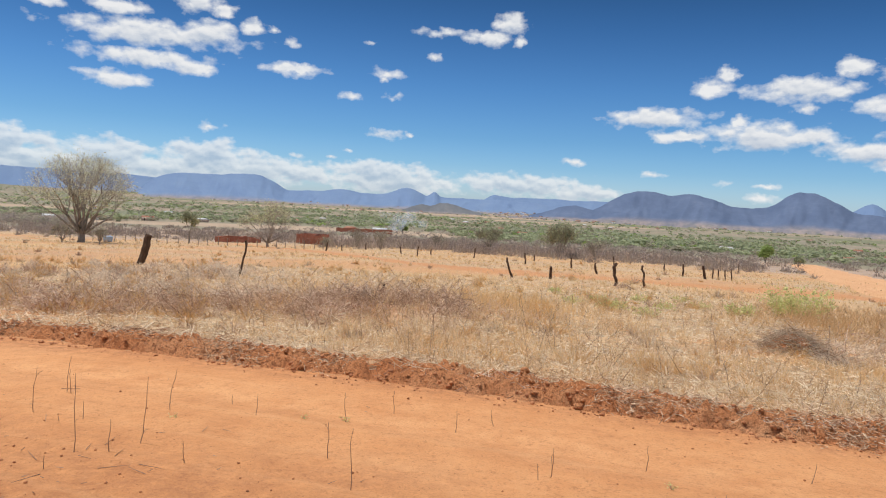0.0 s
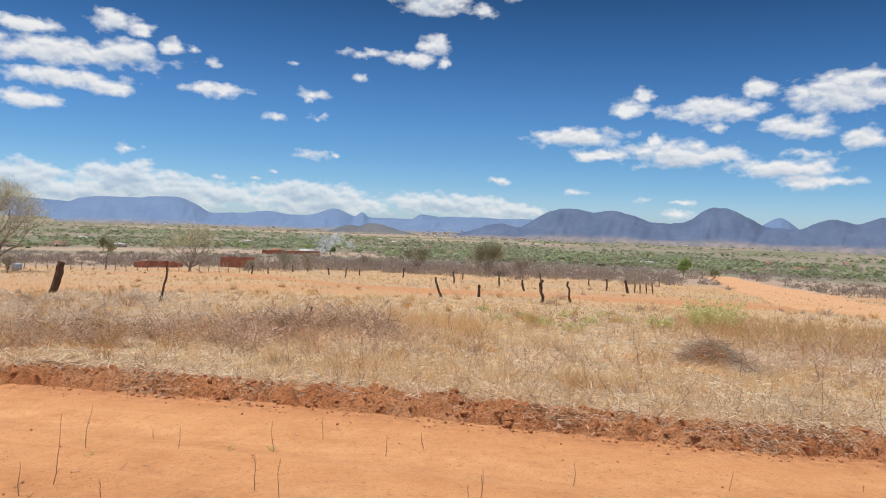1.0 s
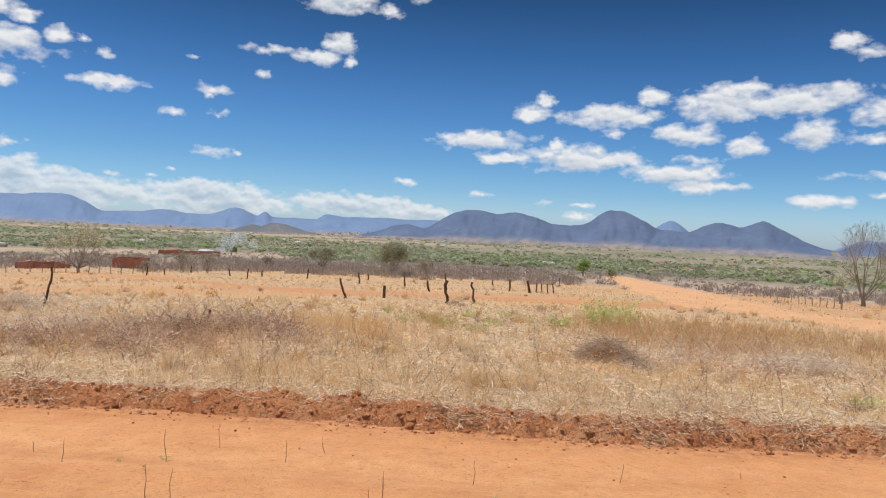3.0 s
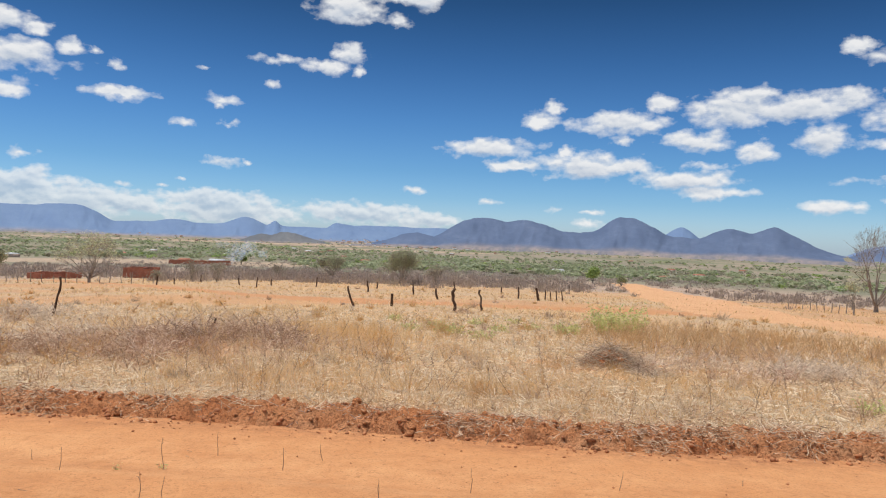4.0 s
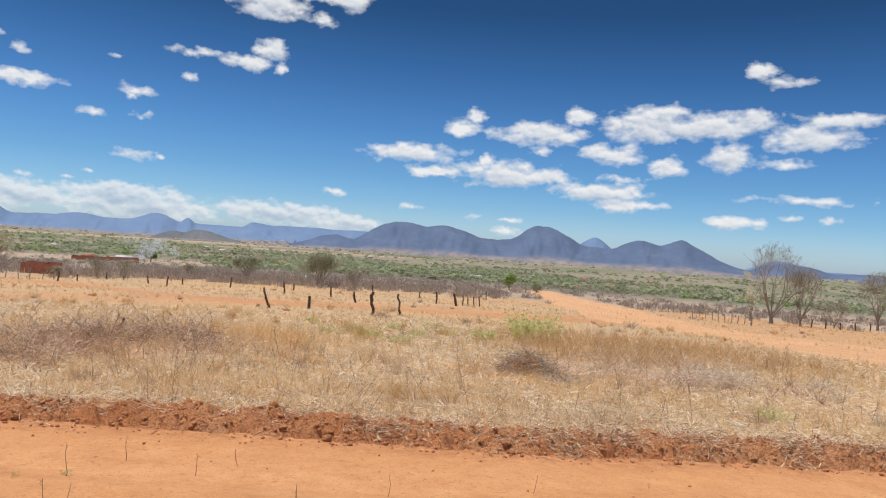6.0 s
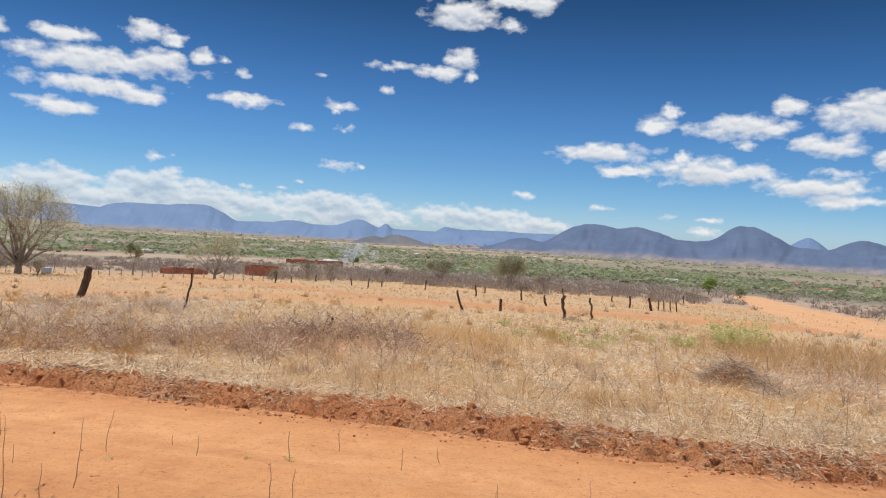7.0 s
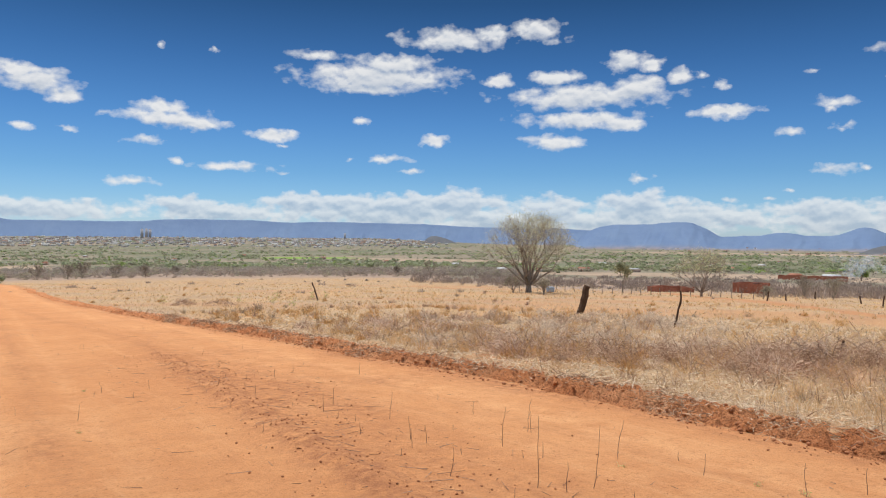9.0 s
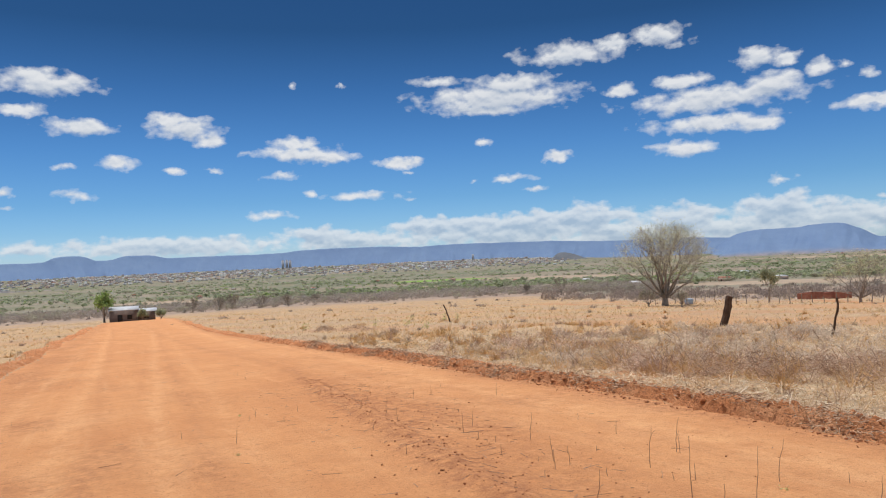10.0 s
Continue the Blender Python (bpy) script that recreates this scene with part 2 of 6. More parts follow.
def make_dirt(name, low, mid_c, high):
    m, nt, b = material(name, 0.95, 0.1)
    co = obj_co(nt)
    big = noise_(nt, co, 0.35, 5)
    mid = noise_(nt, co, 2.2, 7, 0.68)
    fine = noise_(nt, co, 45.0, 5, 0.7)
    c = ramp(nt, big, [(0.3, low), (0.55, mid_c), (0.75, high)])
    c = mixed(nt, ramp(nt, mid, [(0.36, 0.3), (0.52, 0.0)]), c, (0.50, 0.21, 0.085))
    c = mixed(nt, ramp(nt, mid, [(0.57, 0.0), (0.74, 0.3)]), c, (0.76, 0.42, 0.205))
    la = nt.nodes.new("ShaderNodeAttribute")
    la.attribute_name = "loose"
    loose = math_(nt, "MULTIPLY", la.outputs["Fac"], math_(nt, "MULTIPLY_ADD", noise_(nt, co, 6.5, 7, 0.75), 4.2, -1.6, clamp=True), clamp=True)
    c = mixed(nt, loose, c, (0.38, 0.155, 0.072))
    pa = nt.nodes.new("ShaderNodeAttribute")
    pa.attribute_name = "packed"
    packed = math_(nt, "MULTIPLY", pa.outputs["Fac"], math_(nt, "MULTIPLY_ADD", noise_(nt, co, 2.6, 6, 0.7), 2.4, -0.8, clamp=True), clamp=True)
    c = mixed(nt, packed, c, (0.84, 0.455, 0.215))
    c = mixed(nt, ramp(nt, fine, [(0.30, 0.6), (0.48, 0.0)]), c, (0.36, 0.15, 0.07))
    run = wire(nt, "Mapping", Vector=co)
    run.inputs["Rotation"].default_value = (0, 0, radians(21))
    drawn = wire(nt, "Mapping", Vector=run.outputs[0])
    drawn.inputs["Scale"].default_value = (0.05, 1.3, 1.0)
    streak = noise_(nt, drawn.outputs[0], 2.6, 7, 0.68)
    c = mixed(nt, ramp(nt, streak, [(0.34, 0.2), (0.46, 0.0)]), c, (0.50, 0.21, 0.09))
    c = mixed(nt, ramp(nt, streak, [(0.55, 0.0), (0.70, 0.25)]), c, (0.80, 0.45, 0.22))
    dust = noise_(nt, co, 14.0, 6, 0.75)
    c = mixed(nt, ramp(nt, dust, [(0.35, 0.6), (0.44, 0.0)]), c, (0.42, 0.175, 0.075))
    c = mixed(nt, ramp(nt, dust, [(0.58, 0.0), (0.70, 0.3)]), c, (0.80, 0.45, 0.22))
    grit = wire(nt, "TexVoronoi", Vector=co, Scale=13.0).outputs[0]
    c = mixed(nt, ramp(nt, grit, [(0.04, 0.7), (0.10, 0.0)]), c, (0.24, 0.10, 0.055))
    nt.links.new(c, b.inputs["Base Color"])
    h = math_(nt, "ADD", math_(nt, "MULTIPLY", dust, 0.5), math_(nt, "MULTIPLY", fine, 0.35))
    bump(nt, b, h, 0.9, 0.06)
    return m


def make_clods():
    m, nt, b = material("turned_red_earth", 0.95, 0.1)
    co = obj_co(nt)
    big = noise_(nt, co, 1.2, 5)
    mid = noise_(nt, co, 9.0, 7, 0.75)
    fine = noise_(nt, co, 38.0, 6, 0.75)
    c = ramp(nt, big, [(0.3, (0.62, 0.235, 0.092)), (0.5, (0.72, 0.305, 0.13)), (0.7, (0.78, 0.40, 0.20))])
    # crevice shade is put into the colour: dark where the bump dips
    c = mixed(nt, ramp(nt, mid, [(0.35, 0.8), (0.48, 0.0)]), c, (0.25, 0.095, 0.047))
    c = mixed(nt, ramp(nt, fine, [(0.36, 0.8), (0.48, 0.0)]), c, (0.24, 0.10, 0.05))
    c = mixed(nt, ramp(nt, fine, [(0.56, 0.0), (0.7, 0.6)]), c, (0.66, 0.38, 0.21))
    nt.links.new(c, b.inputs["Base Color"])
    bump(nt, b, math_(nt, "ADD", mid, math_(nt, "MULTIPLY", fine, 0.5)), 1.0, 0.09)
    return m


def make_ground():
    """Dry field near by, patchwork of fields and scrub in the valley; the share of bare red earth comes with the mesh."""
    m, nt, b = material("dry_ground", 0.95, 0.1)
    co = obj_co(nt)
    att = nt.nodes.new("ShaderNodeAttribute")
    att.attribute_name = "earth"
    earth = att.outputs["Fac"]
    fat = nt.nodes.new("ShaderNodeAttribute")
    fat.attribute_name = "valley"
    valley = fat.outputs["Fac"]
    big = noise_(nt, co, 0.13, 4)
    some = noise_(nt, co, 0.55, 6, 0.66)
    mid = noise_(nt, co, 2.4, 7, 0.72)
    fine = noise_(nt, co, 26.0, 5, 0.75)
    c = ramp(nt, some, [(0.28, (0.42, 0.28, 0.17)), (0.42, (0.48, 0.325, 0.19)), (0.55, (0.55, 0.395, 0.24)), (0.7, (0.54, 0.30, 0.14))])
    c = mixed(nt, ramp(nt, big, [(0.45, 0.0), (0.58, 0.35)]), c, (0.42, 0.315, 0.215))
    c = mixed(nt, ramp(nt, noise_(nt, co, 0.085, 5, 0.6), [(0.46, 0.0), (0.56, 0.6)]), c, (0.60, 0.36, 0.165))
    c = mixed(nt, ramp(nt, noise_(nt, co, 0.21, 6, 0.66), [(0.36, 0.6), (0.47, 0.0)]), c, (0.40, 0.265, 0.175))
    c = mixed(nt, ramp(nt, mid, [(0.34, 0.7), (0.50, 0.0)]), c, (0.40, 0.265, 0.16))
    c = mixed(nt, ramp(nt, mid, [(0.54, 0.0), (0.70, 0.6)]), c, (0.55, 0.405, 0.245))
    c = mixed(nt, ramp(nt, fine, [(0.36, 0.65), (0.52, 0.0)]), c, (0.31, 0.19, 0.115))
    red = ramp(nt, mid, [(0.3, (0.43, 0.195, 0.085)), (0.7, (0.55, 0.285, 0.135))])
    c = mixed(nt, earth, c, red)
    # valley: long fields, seen flat
    lay = wire(nt, "Mapping", Vector=co)
    lay.inputs["Rotation"].default_value = (0, 0, radians(28))
    lay.inputs["Scale"].default_value = (1.0, 0.55, 1.0)
    f1 = noise_(nt, lay.outputs[0], 0.0042, 6, 0.62)
    cell = wire(nt, "TexVoronoi", Vector=lay.outputs[0], Scale=0.0055)
    f2 = wire(nt, "SeparateXYZ", i0=cell.outputs["Color"]).outputs[0]
    v = ramp(nt, f1, [(0.34, (0.15, 0.17, 0.09)), (0.43, (0.22, 0.215, 0.135)), (0.48, (0.30, 0.25, 0.185)), (0.53, (0.355, 0.275, 0.21)), (0.70, (0.41, 0.295, 0.23))])
    plots = ramp(nt, f2, [(0.0, (0.13, 0.155, 0.08)), (0.25, (0.22, 0.19, 0.14)), (0.5, (0.14, 0.17, 0.08)), (0.7, (0.32, 0.25, 0.185)), (0.85, (0.20, 0.18, 0.125)), (1.0, (0.39, 0.275, 0.195))])
    v = mixed(nt, 0.45, v, plots)
    speck = noise_(nt, co, 0.035, 7, 0.78)
    v = mixed(nt, ramp(nt, speck, [(0.38, 0.7), (0.50, 0.0)]), v, (0.13, 0.15, 0.085))
    dat = nt.nodes.new("ShaderNodeAttribute")
    dat.attribute_name = "deep"
    floor_c = ramp(nt, speck, [(0.35, (0.31, 0.235, 0.185)), (0.6, (0.43, 0.315, 0.235))])
    lus = nt.nodes.new("ShaderNodeAttribute")
    lus.attribute_name = "lush"
    growth = ramp(nt, speck, [(0.35, (0.12, 0.14, 0.085)), (0.5, (0.18, 0.19, 0.125)), (0.62, (0.30, 0.265, 0.195))])
    v = mixed(nt, math_(nt, "MULTIPLY", lus.outputs["Fac"], 0.4), v, growth)
    crop = nt.nodes.new("ShaderNodeAttribute")
    crop.attribute_name = "crop"
    v = mixed(nt, crop.outputs["Fac"], v, (0.23, 0.34, 0.075))
    hay = nt.nodes.new("ShaderNodeAttribute")
    hay.attribute_name = "hay"
    v = mixed(nt, hay.outputs["Fac"], v, ramp(nt, speck, [(0.35, (0.33, 0.245, 0.17)), (0.6, (0.44, 0.33, 0.235))]))
    v = mixed(nt, dat.outputs["Fac"], floor_c, v)
    c = mixed(nt, valley, c, v)
    nt.links.new(c, b.inputs["Base Color"])
    h = math_(nt, "ADD", math_(nt, "MULTIPLY", mid, 0.7), math_(nt, "MULTIPLY", fine, 0.3))
    bump(nt, b, h, 0.6, 0.08)
    return m


def make_blades(name, low, high, tip, patch=None, thin=0.0, ash=None):
    """Dry stems and leaves: each a little different, with patches over the field."""
    m, nt, b = material(name, 0.8, 0.15)
    geo = nt.nodes.new("ShaderNodeNewGeometry")
    c = ramp(nt, geo.outputs["Random Per Island"], [(0.0, low), (0.55, high), (1.0, tip)])
    n = noise_(nt, obj_co(nt), 0.45, 4)
    if patch:
        c = mixed(nt, ramp(nt, n, [(0.42, 0.0), (0.6, 0.75)]), c, patch)
    nt.links.new(c, b.inputs["Base Color"])
    if ash:
        c = mixed(nt, ramp(nt, noise_(nt, obj_co(nt), 0.17, 4), [(0.50, 0.0), (0.62, 0.55)]), c, ash)
        lay = wire(nt, "Mapping", Vector=obj_co(nt))
        lay.inputs["Rotation"].default_value = (0, 0, radians(-13))
        lay.inputs["Scale"].default_value = (0.022, 0.10, 1.0)
        lie = noise_(nt, lay.outputs[0], 1.0, 5, 0.62)
        c = mixed(nt, ramp(nt, lie, [(0.40, 0.75), (0.48, 0.0)]), c, (0.50, 0.33, 0.17))
        c = mixed(nt, ramp(nt, lie, [(0.52, 0.0), (0.60, 0.75)]), c, (0.70, 0.50, 0.21))
    nt.links.new(c, b.inputs["Base Color"])
    if thin:
        # sunlight shines through thin dry leaves
        glow = wire(nt, "BsdfTranslucent", Color=c)
        mix = wire(nt, "MixShader", i0=thin, i1=b.outputs[0], i2=glow.outputs[0])
        nt.links.new(mix.outputs[0], nt.nodes["Material Output"].inputs[0])
    return m


def make_bark(name, dark, light, scale=6.0):
    m, nt, b = material(name, 0.92, 0.1)
    co = obj_co(nt)
    lay = wire(nt, "Mapping", Vector=co)
    lay.inputs["Scale"].default_value = (1, 1, 0.25)
    n = noise_(nt, lay.outputs[0], scale, 6, 0.7)
    nt.links.new(ramp(nt, n, [(0.3, dark), (0.7, light)]), b.inputs["Base Color"])
    bump(nt, b, n, 0.8, 0.03)
    return m


def make_leaves(name, low, high, patchscale=0.12):
    m, nt, b = material(name, 0.7, 0.2)
    geo = nt.nodes.new("ShaderNodeNewGeometry")
    n = noise_(nt, obj_co(nt), patchscale, 2)
    f = math_(nt, "ADD", math_(nt, "MULTIPLY", geo.outputs["Random Per Island"], 0.35), math_(nt, "MULTIPLY_ADD", n, 1.8, -0.55), clamp=True)
    c = ramp(nt, f, [(0.0, low), (1.0, high)])
    nt.links.new(c, b.inputs["Base Color"])
    glow = wire(nt, "BsdfTranslucent", Color=c)
    mix = wire(nt, "MixShader", i0=0.48, i1=b.outputs[0], i2=glow.outputs[0])
    nt.links.new(mix.outputs[0], nt.nodes["Material Output"].inputs[0])
    return m


def make_mountain(name, base, shade, scree):
    m, nt, b = material(name, 0.95, 0.05)
    across, up = nt.nodes.new("ShaderNodeAttribute"), nt.nodes.new("ShaderNodeAttribute")
    across.attribute_name, up.attribute_name = "across", "up"
    co = wire(nt, "CombineXYZ", i0=across.outputs["Fac"], i1=up.outputs["Fac"]).outputs[0]
    n = noise_(nt, co, 0.006, 7, 0.65)
    k = noise_(nt, co, 0.022, 7, 0.78)
    # blue tones passed in here hold distance haze as colour
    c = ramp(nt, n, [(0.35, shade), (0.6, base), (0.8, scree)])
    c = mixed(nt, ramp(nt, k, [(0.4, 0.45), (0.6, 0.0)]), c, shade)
    low = nt.nodes.new("ShaderNodeAttribute")
    low.attribute_name = "foot"
    apron = ramp(nt, k, [(0.4, (0.20, 0.19, 0.18)), (0.6, (0.34, 0.27, 0.24))])
    c = mixed(nt, math_(nt, "MULTIPLY", low.outputs["Fac"], math_(nt, "MULTIPLY_ADD", n, 1.6, 0.0, clamp=True)), c, apron)
    nt.links.new(c, b.inputs["Base Color"])
    bump(nt, b, math_(nt, "ADD", n, math_(nt, "MULTIPLY", k, 0.3)), 0.35, 30.0)
    return m


def make_plain(name, colour, other, scale, rough=0.85, bumpy=0.0, spec=0.2):
    m, nt, b = material(name, rough, spec)
    n = noise_(nt, obj_co(nt), scale, 5, 0.65)
    nt.links.new(ramp(nt, n, [(0.32, colour), (0.68, other)]), b.inputs["Base Color"])
    if bumpy:
        bump(nt, b, n, 0.6, bumpy)
    return m


def make_brick():
    m, nt, b = material("raw_brick", 0.9, 0.1)
    tex = nt.nodes.new("ShaderNodeTexBrick")
    lay = wire(nt, "Mapping", Vector=obj_co(nt))
    lay.inputs["Rotation"].default_value = (radians(90), 0, 0)
    nt.links.new(lay.outputs[0], tex.inputs["Vector"])
    for key, value in (("Color1", (0.42, 0.15, 0.095, 1)), ("Color2", (0.52, 0.20, 0.125, 1)), ("Mortar", (0.40, 0.24, 0.18, 1))):
        tex.inputs[key].default_value = value
    for key, value in (("Scale", 1.0), ("Mortar Size", 0.012), ("Brick Width", 0.24), ("Row Height", 0.14)):
        tex.inputs[key].default_value = value
    n = noise_(nt, obj_co(nt), 1.5, 5)
    nt.links.new(mixed(nt, ramp(nt, n, [(0.35, 0.5), (0.6, 0.0)]), tex.outputs["Color"], (0.22, 0.08, 0.05)), b.inputs["Base Color"])
    return m


DIRT = make_dirt("red_dirt", (0.63, 0.275, 0.11), (0.69, 0.32, 0.132), (0.73, 0.36, 0.16))
DUSTY = make_dirt("pale_dusty_dirt", (0.55, 0.305, 0.155), (0.61, 0.36, 0.195), (0.67, 0.42, 0.245))
CLODS, GROUND = make_clods(), make_ground()
CRUMB = make_plain("crumbled_red_earth", (0.30, 0.12, 0.055), (0.56, 0.25, 0.115), 14.0)
ROOTS = make_blades("pale_dry_roots", (0.30, 0.18, 0.105), (0.52, 0.35, 0.215), (0.72, 0.54, 0.37))
LITTER = make_blades("pale_straw_litter", (0.58, 0.44, 0.29), (0.86, 0.71, 0.50), (0.94, 0.85, 0.67), None, 0.45)
STRAW = make_blades("dry_straw", (0.54, 0.375, 0.19), (0.78, 0.57, 0.31), (0.95, 0.80, 0.53), (0.76, 0.48, 0.22), 0.55, (0.76, 0.65, 0.53))
GREYWEED = make_blades("grey_weeds", (0.50, 0.39, 0.285), (0.73, 0.59, 0.445), (0.92, 0.80, 0.64), None, 0.45)
BROWNWEED = make_blades("brown_weeds", (0.38, 0.23, 0.155), (0.72, 0.52, 0.38), (0.94, 0.79, 0.63), None, 0.4)
GOLD = make_blades("golden_grass", (0.68, 0.42, 0.17), (0.82, 0.55, 0.25), (0.92, 0.70, 0.38), None, 0.45)
TANWEED = make_blades("tan_weeds", (0.60, 0.41, 0.23), (0.86, 0.64, 0.38), (0.96, 0.81, 0.57), (0.82, 0.57, 0.29), 0.5)
SPROUT = make_leaves("fresh_leaves", (0.56, 0.56, 0.22), (0.74, 0.72, 0.34), 0.8)
HUMPWEED = make_blades("purple_brown_weeds", (0.32, 0.185, 0.115), (0.60, 0.405, 0.27), (0.90, 0.73, 0.54), None, 0.35)
TWIG = make_blades("bare_twigs", (0.20, 0.125, 0.085), (0.29, 0.19, 0.13), (0.38, 0.27, 0.20))
SCRUB = make_blades("leafless_scrub", (0.26, 0.20, 0.17), (0.41, 0.325, 0.275), (0.60, 0.49, 0.41), (0.46, 0.38, 0.28), 0.42)
BARK = make_bark("grey_brown_bark", (0.17, 0.14, 0.11), (0.44, 0.37, 0.305))
WOOD = make_bark("weathered_post", (0.045, 0.028, 0.02), (0.17, 0.105, 0.07), 14.0)
OLIVE = make_leaves("thin_olive_leaves", (0.58, 0.56, 0.33), (0.76, 0.73, 0.47), 0.3)
# valley greens are paled: distance haze is put into the leaf colour
GREEN = make_leaves("valley_leaves", (0.295, 0.33, 0.19), (0.465, 0.485, 0.30), 0.02)
LIME = make_leaves("bright_leaves", (0.26, 0.35, 0.10), (0.40, 0.48, 0.17), 0.03)
DULL = make_leaves("dull_leaves", (0.31, 0.285, 0.20), (0.47, 0.43, 0.31), 0.02)
THORN = make_leaves("dark_thorn_twigs", (0.20, 0.155, 0.135), (0.36, 0.29, 0.245), 0.15)
BAREWOOD = make_leaves("bare_grey_twigs", (0.31, 0.255, 0.215), (0.46, 0.39, 0.325), 0.03)
SAGE = make_leaves("sage_leaves", (0.30, 0.31, 0.19), (0.46, 0.46, 0.29), 0.3)
BRICK = make_brick()


# ---- the lie of the land ----
AX = radians(21.0)
NX, NY = math.sin(AX), math.cos(AX)           # across the road, into the field
UX, UY = -math.cos(AX), math.sin(AX)          # along the road, towards the town


def along(x, y):
    return x * UX + y * UY, x * NX + y * NY


def smooth(v, lo, hi):
    q = np.clip((v - lo) / (hi - lo), 0, 1)
    return q * q * (3 - 2 * q)


def wave(x, y, size, seed):
    """Cheap rolling noise from -1 to 1."""
    r = np.random.RandomState(seed)
    out = 0
    for _ in range(5):
        th, ph, k = r.uniform(0, 6.28), r.uniform(0, 6.28), r.uniform(0.6, 1.7) / size
        out = out + np.sin(6.28 * k * (x * math.cos(th) + y * math.sin(th)) + ph)
    return out / 3.0


def lattice(i, j, seed):
    v = np.sin(i * 127.1 + j * 311.7 + seed * 74.7) * 43758.5453
    return v - np.floor(v)


def grain(x, y, size, seed, octaves=1):
    """Smooth value noise from -1 to 1, summed over octaves."""
    out, amp, total = 0.0, 1.0, 0.0
    for o in range(octaves):
        px, py = x / size, y / size
        i, j = np.floor(px), np.floor(py)
        fx, fy = px - i, py - j
        fx, fy = fx * fx * (3 - 2 * fx), fy * fy * (3 - 2 * fy)
        a, b = lattice(i, j, seed + o), lattice(i + 1, j, seed + o)
        c, d = lattice(i, j + 1, seed + o), lattice(i + 1, j + 1, seed + o)
        out = out + amp * (2 * (a + (b - a) * fx + (c - a) * fy + (a - b - c + d) * fx * fy) - 1)
        total += amp
        amp, size = amp * 0.55, size * 0.5
    return out / total


def hillside(x, y):
    d = np.hypot(x, y)
    front = smooth((y * 0.97 - x * 0.22) / np.maximum(d, 0.01), -0.75, -0.1)
    k = 0.064 * (0.3 + 0.7 * front)
    z = -40 * (1 - np.exp(-k * d / 40))
    u, n = along(x, y)
    z = z + 1.1 * np.exp(-((u - 165) / 60) ** 2 - ((n - 4) / 45) ** 2)
    z = z + 0.10 * wave(x, y, 26, 3) * smooth(d, 14, 60) + 1.2 * wave(x, y, 420, 5) * smooth(d, 250, 900)
    # the valley floor climbs again towards the town and the mountains
    west = 1 - smooth(np.degrees(np.arctan2(x, y)), -40, -28)
    z = z + (10 + 29 * west) * smooth(d, 2200, 4400)
    return z


def far_edge(u):
    """Where the bank beyond the road begins."""
    return 7.3 + 0.03 * np.clip(u, 0, 110) + 0.05 * np.clip(u - 110, 0, 150) + 0.22 * np.clip(-u - 0.5, 0, 12) + 0.16 * np.sin(u * 0.37) * smooth(u, 8, 18)


def near_edge(u):
    return -3.7 + 0.035 * np.clip(u - 80, 0, 200) + 0.15 * np.sin(u * 0.3)


def side_left(y):
    return np.interp(y, [2, 13.5, 20, 34, 49, 272, 300], [27.0, 26.0, 25.5, 27.5, 30.0, 131.7, 143.0])


def side_right(y):
    return np.interp(y, [2, 30, 39, 45, 53, 110, 281, 300], [95, 66, 51.0, 44.5, 42.5, 74.5, 148.5, 156.0])


TRACK = [(31, 45.5), (21, 45.0), (6, 45.5), (-3, 56), (-14, 82), (-34, 118), (-62, 108), (-100, 128)]


def track_share(x, y):
    best = np.full(np.shape(x), 1e9)
    for (ax, ay), (bx, by) in zip(TRACK, TRACK[1:]):
        q = np.clip(((x - ax) * (bx - ax) + (y - ay) * (by - ay)) / ((bx - ax) ** 2 + (by - ay) ** 2), 0, 1)
        best = np.minimum(best, np.hypot(x - ax - q * (bx - ax), y - ay - q * (by - ay)))
    return 1 - smooth(best + 0.5 * wave(x, y, 5, 8) - 2.2 * smooth(x, -6, 4), 1.0, 2.4)


def strip_share(x, y):
    """Long patches of bare orange earth across the farther field."""
    a = radians(13.0)
    px, py = x * math.cos(a) + y * math.sin(a), y * math.cos(a) - x * math.sin(a)
    d = np.hypot(x, y)
    return smooth(grain(px * 0.2, py, 7.0, 81, 3), 0.0, 0.38) * smooth(d, 24, 44) * (1 - smooth(d, 190, 260))


def main_road(x, y):
    u, n = along(x, y)
    on = smooth(n, near_edge(u) - 0.25, near_edge(u) + 0.25) * (1 - smooth(n, far_edge(u) - 0.1, far_edge(u) + 0.3))
    return on * (1 - smooth(u, 330, 380)) * smooth(u, -90, -80)


def side_road(x, y):
    w = 0.5 * wave(x, y, 7, 12)
    on = smooth(x + w, side_left(y) - 0.4, side_left(y) + 0.6) * (1 - smooth(x + w, side_right(y) - 0.6, side_right(y) + 0.8))
    u, n = along(x, y)
    return on * smooth(n, far_edge(u) - 3.0, far_edge(u) - 2.0) * (1 - smooth(y, 285, 300))


def windrow(u):
    """Where the ridge of loose earth left by the grader runs."""
    return 2.25 + 0.115 * np.clip(u, 0, 22)


RUTS = ((-0.15, 0.055, 0.20, 0.030), (-1.0, 0.012, 0.22, 0.030), (0.95, 0.058, 0.16, 0.018), (-2.1, 0.01, 0.2, 0.02), (4.6, 0.05, 0.3, 0.014), (5.75, 0.06, 0.25, 0.016))


def ruts(u, n):
    """Wheel tracks along the road: where along n they start, their drift, width and depth."""
    out = 0.0
    for c, drift, wd, dp in RUTS:
        out = out + dp * np.exp(-((n - c - drift * np.clip(u, 0, 90) - 0.05 * np.sin(u * 0.35 + c)) / wd) ** 2)
    return out


